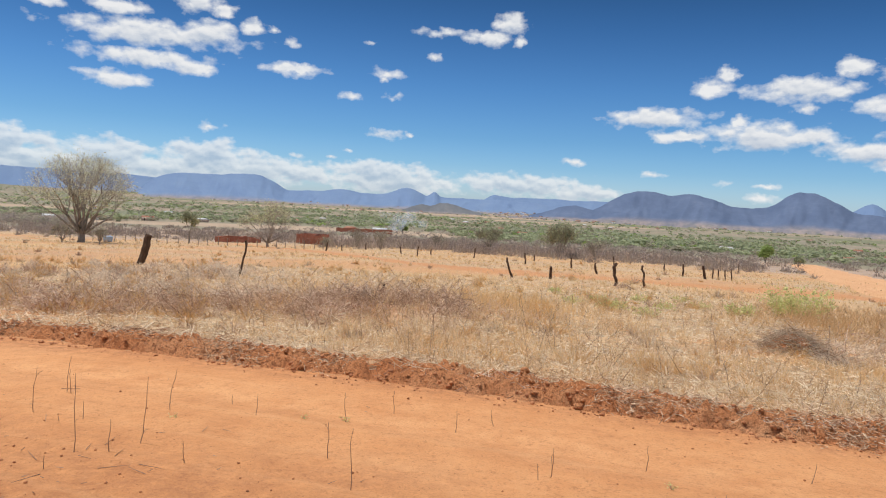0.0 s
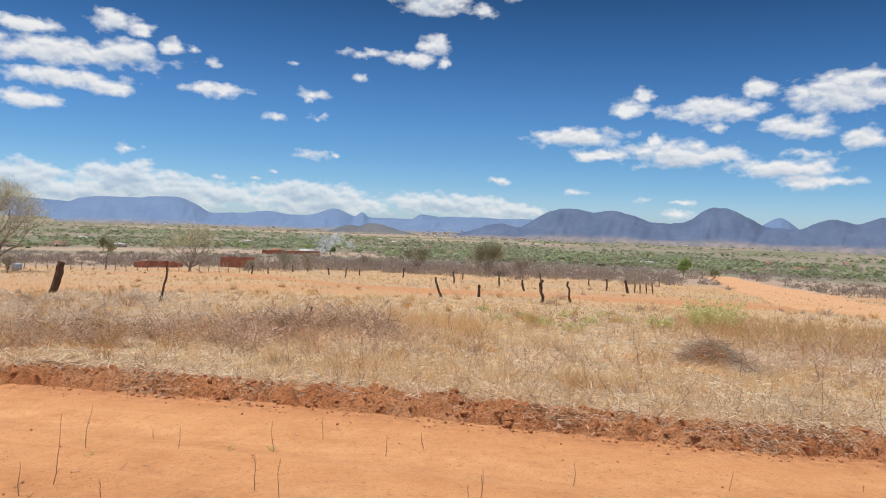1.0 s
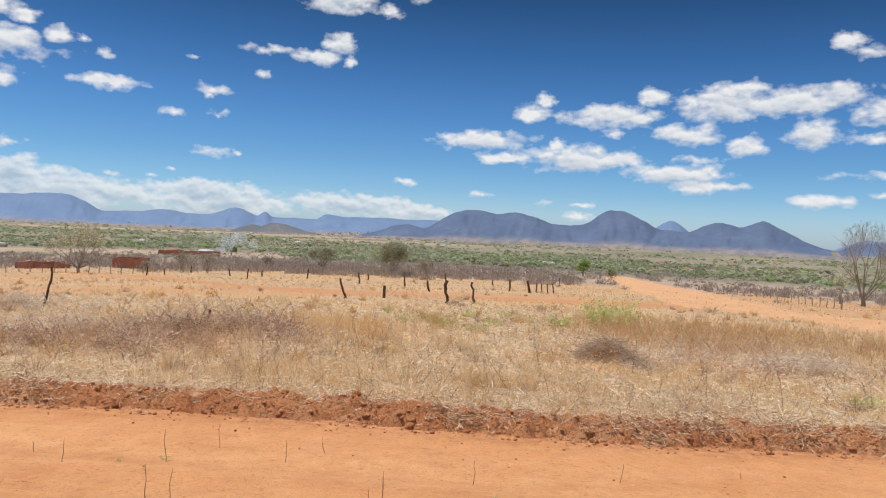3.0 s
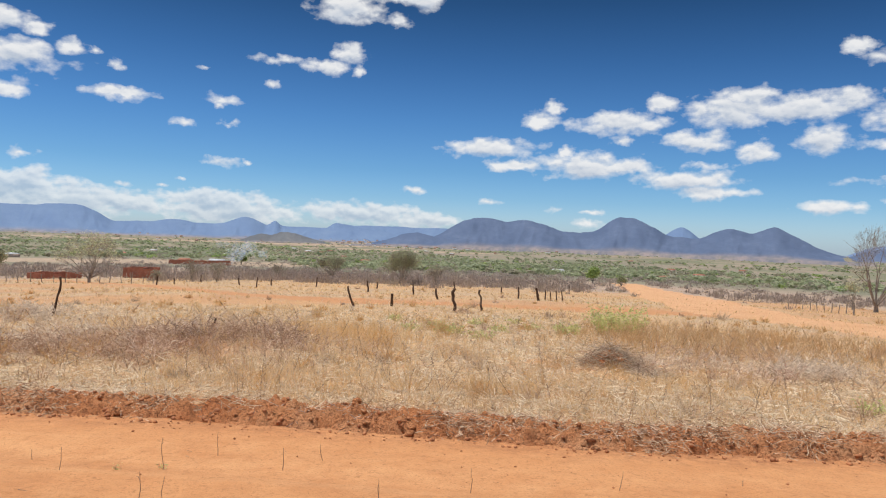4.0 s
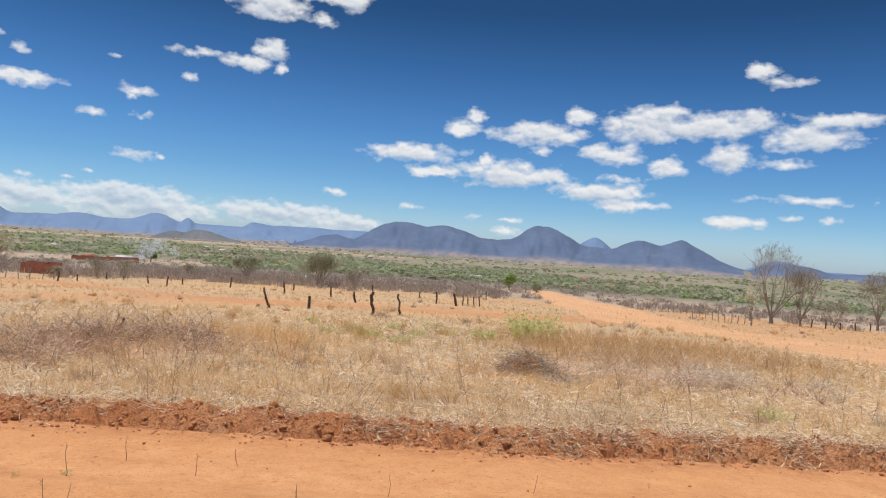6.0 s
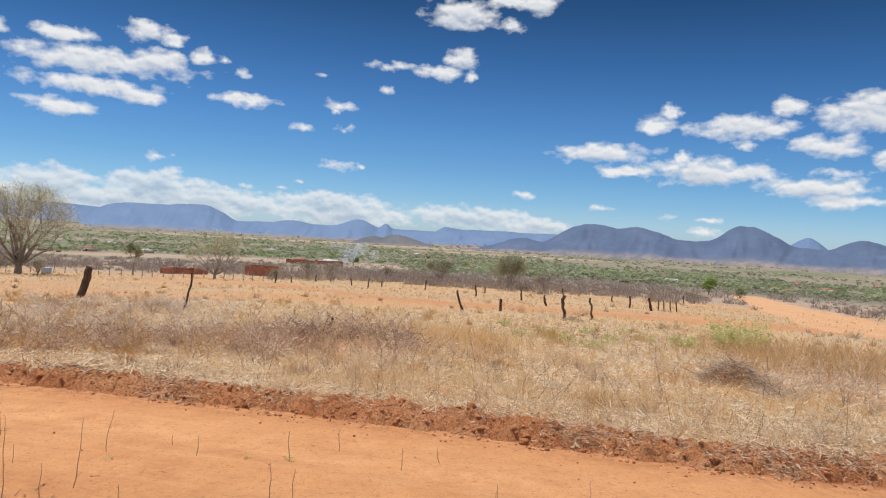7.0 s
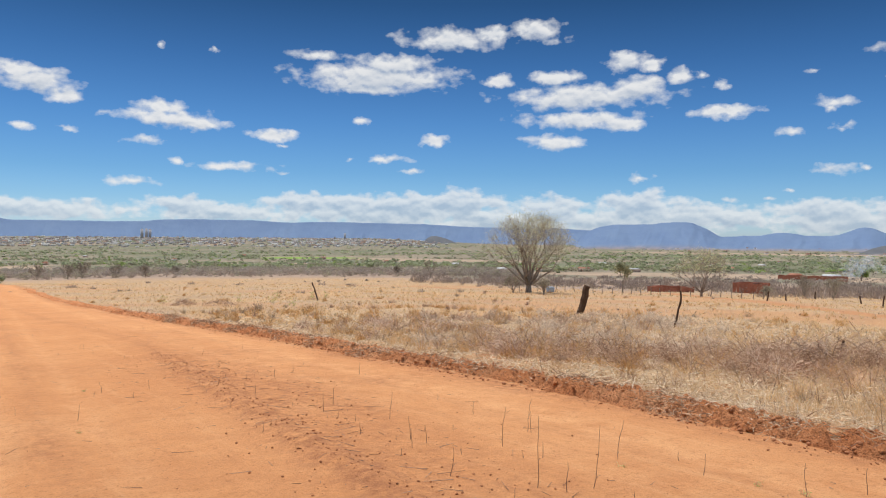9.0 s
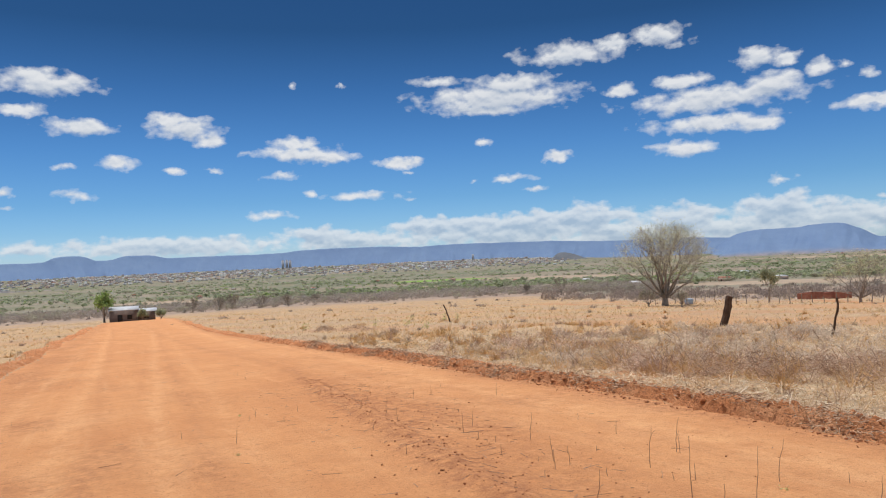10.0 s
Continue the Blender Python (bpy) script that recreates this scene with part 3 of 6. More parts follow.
def road_relief(u, n):
    z = 0.06 * np.exp(-((n - windrow(u)) / 0.2) ** 2) * (1 + 0.5 * np.sin(u * 5.1) * np.sin(u * 1.7)) * (1 - 0.85 * smooth(u, 12, 24)) * smooth(u, -2, 3)
    # crumbly ground round the ridge
    z = z + 0.022 * np.exp(-((n - windrow(u) - 0.7) / 1.1) ** 2) * grain(u, n, 0.22, 87, 3) * smooth(u, -2, 2) * (1 - smooth(u, 14, 24))
    return z - ruts(u, n)


def ground_z(x, y):
    z = hillside(x, y)
    u, n = along(x, y)
    road = main_road(x, y)
    s = n - far_edge(u)
    field = smooth(s, 0.3, 1.6) * (1 - side_road(x, y))
    d = np.hypot(x, y)
    rough = 0.05 * wave(x, y, 1.6, 21) + 0.035 * wave(x, y, 0.55, 22)
    z = z + field * (0.09 + rough * smooth(d, 5, 9)) + road * (road_relief(u, n) + 0.006 * wave(x, y, 0.8, 23))
    z = z + 0.10 * (1 - smooth(n, near_edge(u) - 1.0, near_edge(u) - 0.1))
    # low humps in the field
    for hx, hy, r, h in ((-1.0, 15.4, 2.4, 0.30), (-6.0, 13.5, 2.2, 0.15), (-13.5, 22.0, 2.0, 0.25), (-22, 31, 2.2, 0.22)):
        z = z + h * np.exp(-((x - hx) ** 2 + (y - hy) ** 2) / (r * r))
    return z


def mesh_of(name, verts, faces, mats, per_face=None, shade=False):
    """A mesh from arrays; faces are rows of three or four corners."""
    me = bpy.data.meshes.new(name)
    verts = np.asarray(verts, dtype=np.float32)
    me.vertices.add(len(verts))
    me.vertices.foreach_set("co", verts.ravel())
    groups = [np.asarray(f, dtype=np.int32) for f in (faces if isinstance(faces, list) else [faces]) if len(f)]
    loops = np.concatenate([g.ravel() for g in groups])
    sizes = np.concatenate([np.full(len(g), g.shape[1], dtype=np.int32) for g in groups])
    me.loops.add(len(loops))
    me.loops.foreach_set("vertex_index", loops)
    me.polygons.add(len(sizes))
    me.polygons.foreach_set("loop_start", np.concatenate([[0], np.cumsum(sizes)[:-1]]).astype(np.int32))
    me.polygons.foreach_set("loop_total", sizes)
    for m in (mats if isinstance(mats, (list, tuple)) else [mats]):
        me.materials.append(m)
    if per_face is not None:
        me.polygons.foreach_set("material_index", np.asarray(per_face, dtype=np.int32))
    if shade:
        me.polygons.foreach_set("use_smooth", np.ones(len(sizes), dtype=bool))
    me.update(calc_edges=True)
    me.validate()
    return me


def part(name, me, parent=None, label=""):
    ob = new(name, me)
    if parent is not None:
        ob.parent = parent
    if label:
        ob["label"] = label
    return ob


def floats(me, name, values):
    att = me.attributes.new(name, "FLOAT", "POINT")
    att.data.foreach_set("value", np.asarray(values, dtype=np.float32))


def build_land():
    az = np.concatenate([np.arange(-84, 60, 0.24), np.arange(60, 276, 3.0)])
    ring = np.concatenate([[0.35, 0.9], np.geomspace(1.5, 4950, 390)])
    A, Rr = np.meshgrid(np.radians(az), ring)
    X, Y = Rr * np.sin(A), Rr * np.cos(A)
    Z = ground_z(X, Y)
    m, k = len(ring), len(az)
    i, j = np.meshgrid(np.arange(m - 1), np.arange(k), indexing="ij")
    jn = (j + 1) % k
    quads = np.stack([i * k + j, i * k + jn, (i + 1) * k + jn, (i + 1) * k + j], -1).reshape(-1, 4)[:, ::-1]
    cx = X.ravel()[quads].mean(1)
    cy = Y.ravel()[quads].mean(1)
    share = {"main": main_road(cx, cy) > 0.5}
    share["side"] = (side_road(cx, cy) > 0.5) & ~share["main"]
    share["field"] = ~(share["main"] | share["side"])
    verts = np.stack([X.ravel(), Y.ravel(), Z.ravel()], -1)
    earth = np.maximum(track_share(X, Y), np.maximum(main_road(X, Y), side_road(X, Y))).ravel()
    u, n = along(X, Y)
    earth = np.maximum(earth, ((1 - smooth(n - far_edge(u), 0.5, 1.5)) * smooth(n, 0, 4)).ravel() * 0.9)
    earth = np.maximum(earth, (0.45 * smooth(X, side_right(Y), side_right(Y) + 3) * (1 - smooth(np.hypot(X, Y), 130, 180))).ravel())
    earth = np.maximum(earth, 0.5 * strip_share(X, Y).ravel())
    for px, py, r in ((-17, 29, 1.6), (-25, 36, 1.5), (8.6, 13.6, 1.3), (-7, 12.6, 1.2), (-1.6, 13.9, 1.1), (-4.4, 15.5, 1.0), (5.6, 12.9, 0.9), (-9.6, 15.2, 1.0)):
        earth = np.maximum(earth, 0.8 * np.exp(-(((X - px) ** 2 + (Y - py) ** 2) / (r * r))).ravel())
    dist = np.hypot(X, Y)
    side = np.degrees(np.arctan2(X, Y))
    reach = 1 - 0.56 * (1 - smooth(side, -38, -24))
    far = smooth(dist * reach + 16 * grain(X, Y, 40, 31, 2), 122, 160).ravel()
    deep = smooth(dist + 60 * grain(X, Y, 90, 33, 2), 250 + 170 * (reach < 0.6), 380 + 170 * (reach < 0.6)).ravel()
    lush = np.maximum(1 - smooth(side + 6 * grain(X, Y, 300, 35, 2), -32, -22), 0.9 * smooth(dist, 330, 430) * (1 - smooth(dist + 160 * grain(X, Y, 200, 36, 2), 850, 1150)))
    lush = np.clip(lush * (0.75 + 0.9 * grain(X, Y * 0.6, 240, 71, 3)), 0, 1).ravel()
    # single fields: one watered and green, the others mown
    edge = 0.25 * grain(X, Y, 60, 37, 2)
    crop = (1 - smooth(np.hypot((X + 905) / 105, (Y - 965) / 85) + edge, 0.8, 1.1)).ravel()
    hay = np.zeros_like(X)
    for px, py, rx, ry in ((-640, 950, 190, 110), (-105, 500, 120, 70), (-40, 560, 110, 45), (-190, 470, 70, 60), (-620, 620, 120, 60), (-700, 330, 110, 45), (-20, 2300, 900, 160), (600, 2500, 800, 170), (260, 1750, 300, 110)):
        hay = np.maximum(hay, 1 - smooth(np.hypot((X - px) / rx, (Y - py) / ry) + edge, 0.75, 1.1))
    hay = hay.ravel()
    ridge = n - windrow(u)
    loose = (1.0 * np.exp(-(ridge / 0.28) ** 2) + 0.5 * np.exp(-((ridge - 0.6) / 1.0) ** 2)) * (1 - 0.7 * smooth(u, 12, 24)) * smooth(u, -3, 2) + 0.6 * np.exp(-((n - near_edge(u) - 0.9) / 0.9) ** 2)
    loose = loose + 0.75 * np.exp(-((n - far_edge(u)) / 0.35) ** 2) + 0.3 * np.exp(-((n - 5.35 - 0.06 * np.clip(u, 0, 60)) / 0.12) ** 2) + 0.3 * np.exp(-((n + 0.55 - 0.012 * u) / 0.18) ** 2) + 0.3 * np.exp(-((n - 0.4 - 0.055 * u) / 0.16) ** 2) + 0.06 + (0.6 + 0.3 * smooth(-n, -0.5, 1.0)) * np.clip(1.5 * grain(u * 0.7, n, 1.5, 93, 3) - 0.12 + 0.25 * smooth(-n, 0.0, 2.0), 0, 1)
    packed = 22.0 * ruts(u, n) + 0.4 * np.exp(-((n - far_edge(u) + 1.3) / 0.9) ** 2) + 0.15
    loose, packed = np.clip(loose, 0, 1).ravel(), np.clip(packed, 0, 1).ravel()
    for key, name, mat, label, cat in (("main", "road", DIRT, "wide orange-red dirt road with faint wheel ruts", "road"),
                                       ("side", "side_road", DUSTY, "orange dirt side road that drops towards the valley", "road"),
                                       ("field", "ground", GROUND, "dry straw-coloured field falling away to a wide green and tan valley", "ground")):
        f = quads[share[key]]
        used, inv = np.unique(f, return_inverse=True)
        me = mesh_of(name, verts[used], inv.reshape(-1, 4), mat, shade=True)
        floats(me, "earth", earth[used] * (0.95 if key == "field" else 1))
        floats(me, "valley", far[used])
        floats(me, "deep", deep[used])
        floats(me, "lush", lush[used])
        floats(me, "crop", crop[used])
        floats(me, "hay", hay[used])
        floats(me, "loose", loose[used] * (1 if key == "main" else 0.15))
        floats(me, "packed", packed[used])
        tagged(new(name, me), label, cat, kind="structure")
    # the cap under the camera's feet
    th = np.radians(az)
    cap = np.stack([ring[0] * np.sin(th), ring[0] * np.cos(th), Z[0]], -1)
    cap = np.vstack([cap, [[0, 0, float(ground_z(np.array(0.01), np.array(0.01)))]]])
    f = [(k, (q + 1) % k, q) for q in range(k)]
    tagged(new("road_patch", mesh_of("road_patch", cap, np.array(f), DIRT)), "trodden orange dirt underfoot", "road", kind="structure")


def clod_noise(u, s, seed):
    return 0.35 * np.abs(grain(u, s, 0.5, seed, 2)) + 0.4 * grain(u, s, 0.24, seed + 5, 2) + 0.7 * np.abs(grain(u, s, 0.14, seed + 8, 3)) + 0.34 * grain(u, s, 0.065, seed + 12, 1) - 0.24


def bank_z(U, S, x, y, width, height, seed):
    q = S / width
    shape = smooth(q, 0.0, 0.24) * (1 - 0.55 * smooth(q, 0.5, 1.0))
    lumpy = 0.9 + 0.2 * grain(U, U * 0, 2.0, seed, 2)
    z = hillside(x, y) - 0.03 + shape * height * lumpy
    z = z + height * 1.15 * clod_noise(U, S, seed + 9) * smooth(q, 0.0, 0.12) * (1 - smooth(q, 0.75, 1.0))
    return z + 0.05 * smooth(q, 0.55, 1.0)


def bank_spot(u, s):
    """World place on the bank beyond the road, s metres in from its foot."""
    n = far_edge(u) + s - 0.02
    x, y = u * UX + n * NX, u * UY + n * NY
    return x, y, bank_z(u, s, x, y, BANK[0], BANK[1], BANK[2])


def build_bank(name, edge, side, u, width, height, seed, label):
    s = np.linspace(0, width, 48)
    U, S = np.meshgrid(u, s, indexing="ij")
    n = edge(U) + side * (S - 0.02)
    X, Y = U * UX + n * NX, U * UY + n * NY
    Z = bank_z(U, S, X, Y, width, height, seed)
    a, b = U.shape
    i, j = np.meshgrid(np.arange(a - 1), np.arange(b - 1), indexing="ij")
    quads = np.stack([i * b + j, i * b + j + 1, (i + 1) * b + j + 1, (i + 1) * b + j], -1).reshape(-1, 4)
    if side > 0:
        quads = quads[:, ::-1]
    me = mesh_of(name, np.stack([X.ravel(), Y.ravel(), Z.ravel()], -1), quads, CLODS)
    return tagged(new(name, me), label, "bank", kind="structure")


BANK = (1.2, 0.15, 41)
build_land()
build_bank("earth_bank", far_edge, 1, np.concatenate([np.arange(-14, -8, 0.04), np.arange(-8, 14, 0.032), np.arange(14, 26, 0.045), np.arange(26, 130, 0.14)]), *BANK,
           "low bank of turned red earth along the road")
build_bank("earth_bank_near", near_edge, -1, np.arange(8, 130, 0.2), 1.5, 0.16, 61, "worn low bank of red earth beside the road")


# ---- hills and ranges on the skyline ----
def skyline(az, peaks):
    h = np.zeros_like(az)
    for a, e, l, r, p in peaks:
        w = np.where(az < a, l, r)
        h = h + (e * np.exp(-np.abs((az - a) / w) ** p)) ** 9
    return h ** (1 / 9)


def build_range(name, dist, lo, hi, peaks, mat, label, seed, foot=-0.75, deep=0.16, rough=0.07):
    """peaks: azimuth, degrees above the foot, half widths to the left and right."""
    az = np.arange(lo, hi, 0.11)
    q = np.linspace(0, 1, 40)
    A, Q = np.meshgrid(az, q, indexing="ij")
    top = skyline(A, peaks)
    fine = rough * 1.6 * grain(A * 10, A * 0, 9, seed, 4)
    ends = smooth(A, lo, lo + 1.2) * (1 - smooth(A, hi - 1.2, hi))
    top = np.maximum(top + fine * smooth(top, 0.1, 0.5), 0.0) * ends
    front = np.clip(Q / 0.62, 0, 1)
    back = np.clip((Q - 0.62) / 0.38, 0, 1)
    # spurs and gullies
    R_ = dist * (1 - deep * np.clip(1 - Q / 0.62, 0, 1) ** 1.2 + 0.06 * back)
    wob = 0.3 * grain(A, 1.2 * Q, 1.4, seed + 4, 1)
    spur = 0.5 - np.abs(grain(A + 1.2 * Q + wob, 0 * Q, 1.6, seed + 3, 3)) - 0.6 * np.abs(grain(A - 1.4 * Q + wob, 0 * Q, 0.8, seed + 5, 2))
    rise = (0.45 * front + 0.55 * front ** 1.6) * (1 - back)
    fall = np.sin(np.pi * front)
    h = top * (rise + fall * 0.13 * spur)
    Z = EYE + R_ * np.tan(np.radians(foot + h)) - (Q == 0) * 25 - (Q == 1) * 40
    X, Y = R_ * np.sin(np.radians(A)), R_ * np.cos(np.radians(A))
    a, b = A.shape
    i, j = np.meshgrid(np.arange(a - 1), np.arange(b - 1), indexing="ij")
    quads = np.stack([i * b + j, (i + 1) * b + j, (i + 1) * b + j + 1, i * b + j + 1], -1).reshape(-1, 4)
    me = mesh_of(name, np.stack([X.ravel(), Y.ravel(), Z.ravel()], -1), quads, mat, shade=True)
    floats(me, "across", (np.radians(A) * dist).ravel())
    floats(me, "up", (Z + 0.12 * (R_ - dist)).ravel())
    floats(me, "foot", (1 - smooth(Q + 0.05 * spur, 0.02, 0.20)).ravel())
    return tagged(new(name, me), label, "mountain", kind="structure")


# far ranges: distance haze is put into the base colour as blue
HAZY = make_mountain("haze_blue_slopes", (0.17, 0.24, 0.36), (0.145, 0.21, 0.335), (0.205, 0.265, 0.365))
# nearer range and hills: blue-grey haze tinted into the slope colour
MIDHILL = make_mountain("hazed_dusky_slopes", (0.125, 0.162, 0.245), (0.09, 0.122, 0.195), (0.185, 0.205, 0.265))
KNOLL = make_mountain("scrubby_slopes", (0.17, 0.175, 0.18), (0.12, 0.125, 0.135), (0.26, 0.22, 0.20))
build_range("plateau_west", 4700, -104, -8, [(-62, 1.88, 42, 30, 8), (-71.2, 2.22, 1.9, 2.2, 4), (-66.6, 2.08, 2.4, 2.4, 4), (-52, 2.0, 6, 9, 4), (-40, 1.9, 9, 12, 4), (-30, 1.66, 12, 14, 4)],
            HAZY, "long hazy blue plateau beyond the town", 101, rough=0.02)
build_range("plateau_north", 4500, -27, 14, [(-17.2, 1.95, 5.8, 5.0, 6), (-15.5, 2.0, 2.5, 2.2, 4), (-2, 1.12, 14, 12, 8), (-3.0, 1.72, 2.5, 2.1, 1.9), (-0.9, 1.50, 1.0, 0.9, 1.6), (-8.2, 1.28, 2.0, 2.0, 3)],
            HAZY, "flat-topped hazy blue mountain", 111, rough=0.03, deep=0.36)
build_range("ridge_far", 4800, -4, 20, [(3.8, 1.48, 1.3, 2.6, 1.6), (9.5, 1.40, 8, 6, 6)], HAZY, "low far ridge, blue with haze", 121, rough=0.03)
build_range("ridge_far_east", 4850, 27, 62, [(30.6, 2.12, 2.2, 2.0, 1.6), (43.8, 1.15, 2.2, 2.6, 2.2), (48, 0.6, 6, 5, 3)], HAZY, "far ridge behind the hills, blue with haze", 131, rough=0.03)
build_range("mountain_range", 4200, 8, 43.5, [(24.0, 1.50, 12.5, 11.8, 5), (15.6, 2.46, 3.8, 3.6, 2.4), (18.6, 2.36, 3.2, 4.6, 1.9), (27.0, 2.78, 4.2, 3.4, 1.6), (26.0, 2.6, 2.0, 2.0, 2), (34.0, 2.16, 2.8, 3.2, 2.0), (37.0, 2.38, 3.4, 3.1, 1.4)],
            MIDHILL, "range of dusky mountains with rounded tops, blue-grey with haze", 141, foot=-0.82, deep=0.46, rough=0.05)
build_range("hill_east", 4000, 39, 60, [(44.2, 1.02, 2.4, 3.4, 2.6), (50, 0.62, 5, 5, 3)], MIDHILL, "low dusky hill beyond the bare trees, greyed by haze", 151, foot=-0.78, deep=0.3, rough=0.02)
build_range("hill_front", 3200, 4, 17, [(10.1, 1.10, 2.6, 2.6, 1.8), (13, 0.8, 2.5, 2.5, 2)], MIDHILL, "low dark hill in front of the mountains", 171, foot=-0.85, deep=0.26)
build_range("hill_dark", 2800, -6, 6, [(0.0, 0.85, 1.9, 2.2, 1.8), (-1.8, 0.6, 1.3, 1.5, 2)], KNOLL, "small dark scrubby hill", 181, foot=-0.90, deep=0.12)
build_range("hill_town", 3900, -38, -29, [(-34.3, 0.92, 1.0, 2.0, 2)], KNOLL, "small dome-shaped hill near the town", 191, foot=-0.70, rough=0.03)
build_range("hill_low", 3900, -25, -16, [(-20.4, 0.66, 1.5, 2.2, 1.8)], KNOLL, "low scrubby hill", 201, foot=-0.80, rough=0.03)
build_range("hill_west", 3600, -95, -71, [(-79, 1.75, 8, 3.9, 2.2)], KNOLL, "scrubby hill over the edge of town", 211, foot=-0.80, deep=0.3)


# ---- grass and weeds ----
def blades(x, y, z, height, width, lean, rng, kink=0.5):
    """Thin bent blades as three triangles each."""
    k = len(x)
    th = rng.uniform(0, 2 * np.pi, k)
    fx, fy = np.cos(th), np.sin(th)
    ph = rng.uniform(0, 2 * np.pi, k)
    lx, ly = np.cos(ph) * lean * height, np.sin(ph) * lean * height
    w = width / 2
    V = np.empty((k, 5, 3), dtype=np.float32)
    V[:, 0] = np.stack([x - fx * w, y - fy * w, z], -1)
    V[:, 1] = np.stack([x + fx * w, y + fy * w, z], -1)
    mx, my, mz = x + lx * 0.38 * kink * 2, y + ly * 0.38 * kink * 2, z + height * 0.58
    V[:, 2] = np.stack([mx - fx * w * 0.8, my - fy * w * 0.8, mz], -1)
    V[:, 3] = np.stack([mx + fx * w * 0.8, my + fy * w * 0.8, mz], -1)
    V[:, 4] = np.stack([x + lx, y + ly, z + height * np.sqrt(np.maximum(1 - 0.5 * lean ** 2, 0.2))], -1)
    base = np.arange(k)[:, None] * 5
    T = np.concatenate([base + [0, 1, 3], base + [0, 3, 2], base + [2, 3, 4]], 1).reshape(-1, 3)
    return V.reshape(-1, 3), T


def sticks(p, q, w0, w1, rng):
    """Straight twigs from p to q as two crossed slivers joined in a thin prism."""
    k = len(p)
    d = q - p
    side = np.cross(d, rng.normal(size=(k, 3)))
    side /= np.maximum(np.linalg.norm(side, axis=1, keepdims=True), 1e-6)
    other = np.cross(d, side)
    other /= np.maximum(np.linalg.norm(other, axis=1, keepdims=True), 1e-6)
    V = np.empty((k, 6, 3), dtype=np.float32)
    for i, a in enumerate((0.0, 2.1, 4.2)):
        off = side * math.cos(a) + other * math.sin(a)
        V[:, i] = p + off * w0[:, None] / 2
        V[:, 3 + i] = q + off * w1[:, None] / 2
    b = np.arange(k)[:, None] * 6
    Q = np.concatenate([b + [0, 1, 4, 3], b + [1, 2, 5, 4], b + [2, 0, 3, 5]], 1).reshape(-1, 4)
    return V.reshape(-1, 3), Q


def slivers(p, q, w0, w1, rng):
    """Thin flat twigs from p to q, for growth that stands farther off."""
    d = q - p
    side = np.cross(d, rng.normal(size=(len(p), 3)))
    side /= np.maximum(np.linalg.norm(side, axis=1, keepdims=True), 1e-6)
    V = np.stack([p - side * w0[:, None] / 2, p + side * w0[:, None] / 2, q + side * w1[:, None] / 2, q - side * w1[:, None] / 2], 1)
    return V.reshape(-1, 3), np.arange(4 * len(p)).reshape(-1, 4)


def field_spots(count, d0, d1, seed, lo=-83.0, hi=57.0):
    rng = np.random.RandomState(seed)
    az = np.radians(rng.uniform(lo, hi, count))
    d = np.exp(rng.uniform(math.log(d0), math.log(d1), count))
    return d * np.sin(az), d * np.cos(az), d, rng


def on_field(x, y, margin=0.7):
    u, n = along(x, y)
    patch = lattice(np.floor(x * 7), np.floor(y * 7), 3)
    far = (n > far_edge(u) + margin) & (side_road(x, y) < np.where(patch < 0.07 + 0.16 * np.clip(grain(x, y, 5.0, 91, 2) + 0.3, 0, 1), 2.0, 0.3))
    near = n < near_edge(u) - 0.7
    return far | near


def bump_at(x, y, cx, cy, rx, ry):
    return np.exp(-((x - cx) / rx) ** 2 - ((y - cy) / ry) ** 2)


def brown_zone(x, y):
    z = bump_at(x, y, -0.9, 14.6, 3.2, 2.4) + 0.7 * bump_at(x, y, -6.5, 13.6, 2.6, 2.0) + 0.45 * bump_at(x, y, -12, 18, 4.0, 2.5) + 0.12 * np.clip(grain(x, y, 3.0, 57, 2) * 2 - 0.3, 0, 1)
    return np.clip(z, 0, 1)


def tall_zone(x, y):
    return np.clip(1.3 * bump_at(x, y, 11.2, 17.0, 3.4, 3.2) + 1.2 * bump_at(x, y, 14.5, 21.5, 4.5, 3.6) + 0.5 * bump_at(x, y, 17, 18, 3.0, 4.0), 0, 1)


def bare_zone(x, y):
    return np.clip(bump_at(x, y, 4.5, 15.5, 2.0, 3.0) + bump_at(x, y, 7.5, 20.5, 2.6, 4.5) + 0.7 * bump_at(x, y, 9.5, 13.0, 2.0, 1.2)
                   + 0.8 * bump_at(x, y, -10, 26, 4, 3) + 0.7 * bump_at(x, y, -16, 44, 9, 5), 0, 1)


def stuff(name, V, F, mat, label, cat):
    return tagged(new(name, mesh_of(name, V, F, mat)), label, cat, kind="stuff")


def grow_straw():
    x, y, d, rng = field_spots(200000, 7.6, 300, 301)
    clump = 0.45 + 0.75 * grain(x, y, 0.9, 51, 3) + 0.5 * grain(x, y, 6.0, 52, 2)
    keep = on_field(x, y) & (rng.uniform(size=len(x)) < np.clip(0.25 + 0.9 * clump, 0.12, 1) * (1 - 0.72 * bare_zone(x, y)) * (1 - track_share(x, y)) * (1 - 0.8 * strip_share(x, y)))
    x, y, d = x[keep], y[keep], d[keep]
    clump = clump[keep]
    h = (0.045 + 0.11 * rng.uniform(size=len(x)) ** 2 + 0.13 * np.clip(clump, 0, 1.2) * rng.uniform(size=len(x)) ** 2) * (1 + 0.5 * tall_zone(x, y) + 0.9 * smooth(d, 25, 90))
    w = 0.0035 + 0.00055 * d
    V, T = blades(x, y, ground_z(x, y) - 0.01, h, w, rng.uniform(0.4, 2.1, len(x)), rng)
    stuff("dry_grass", V, T, STRAW, "bleached straw-coloured dry grass covering the field", "grass")


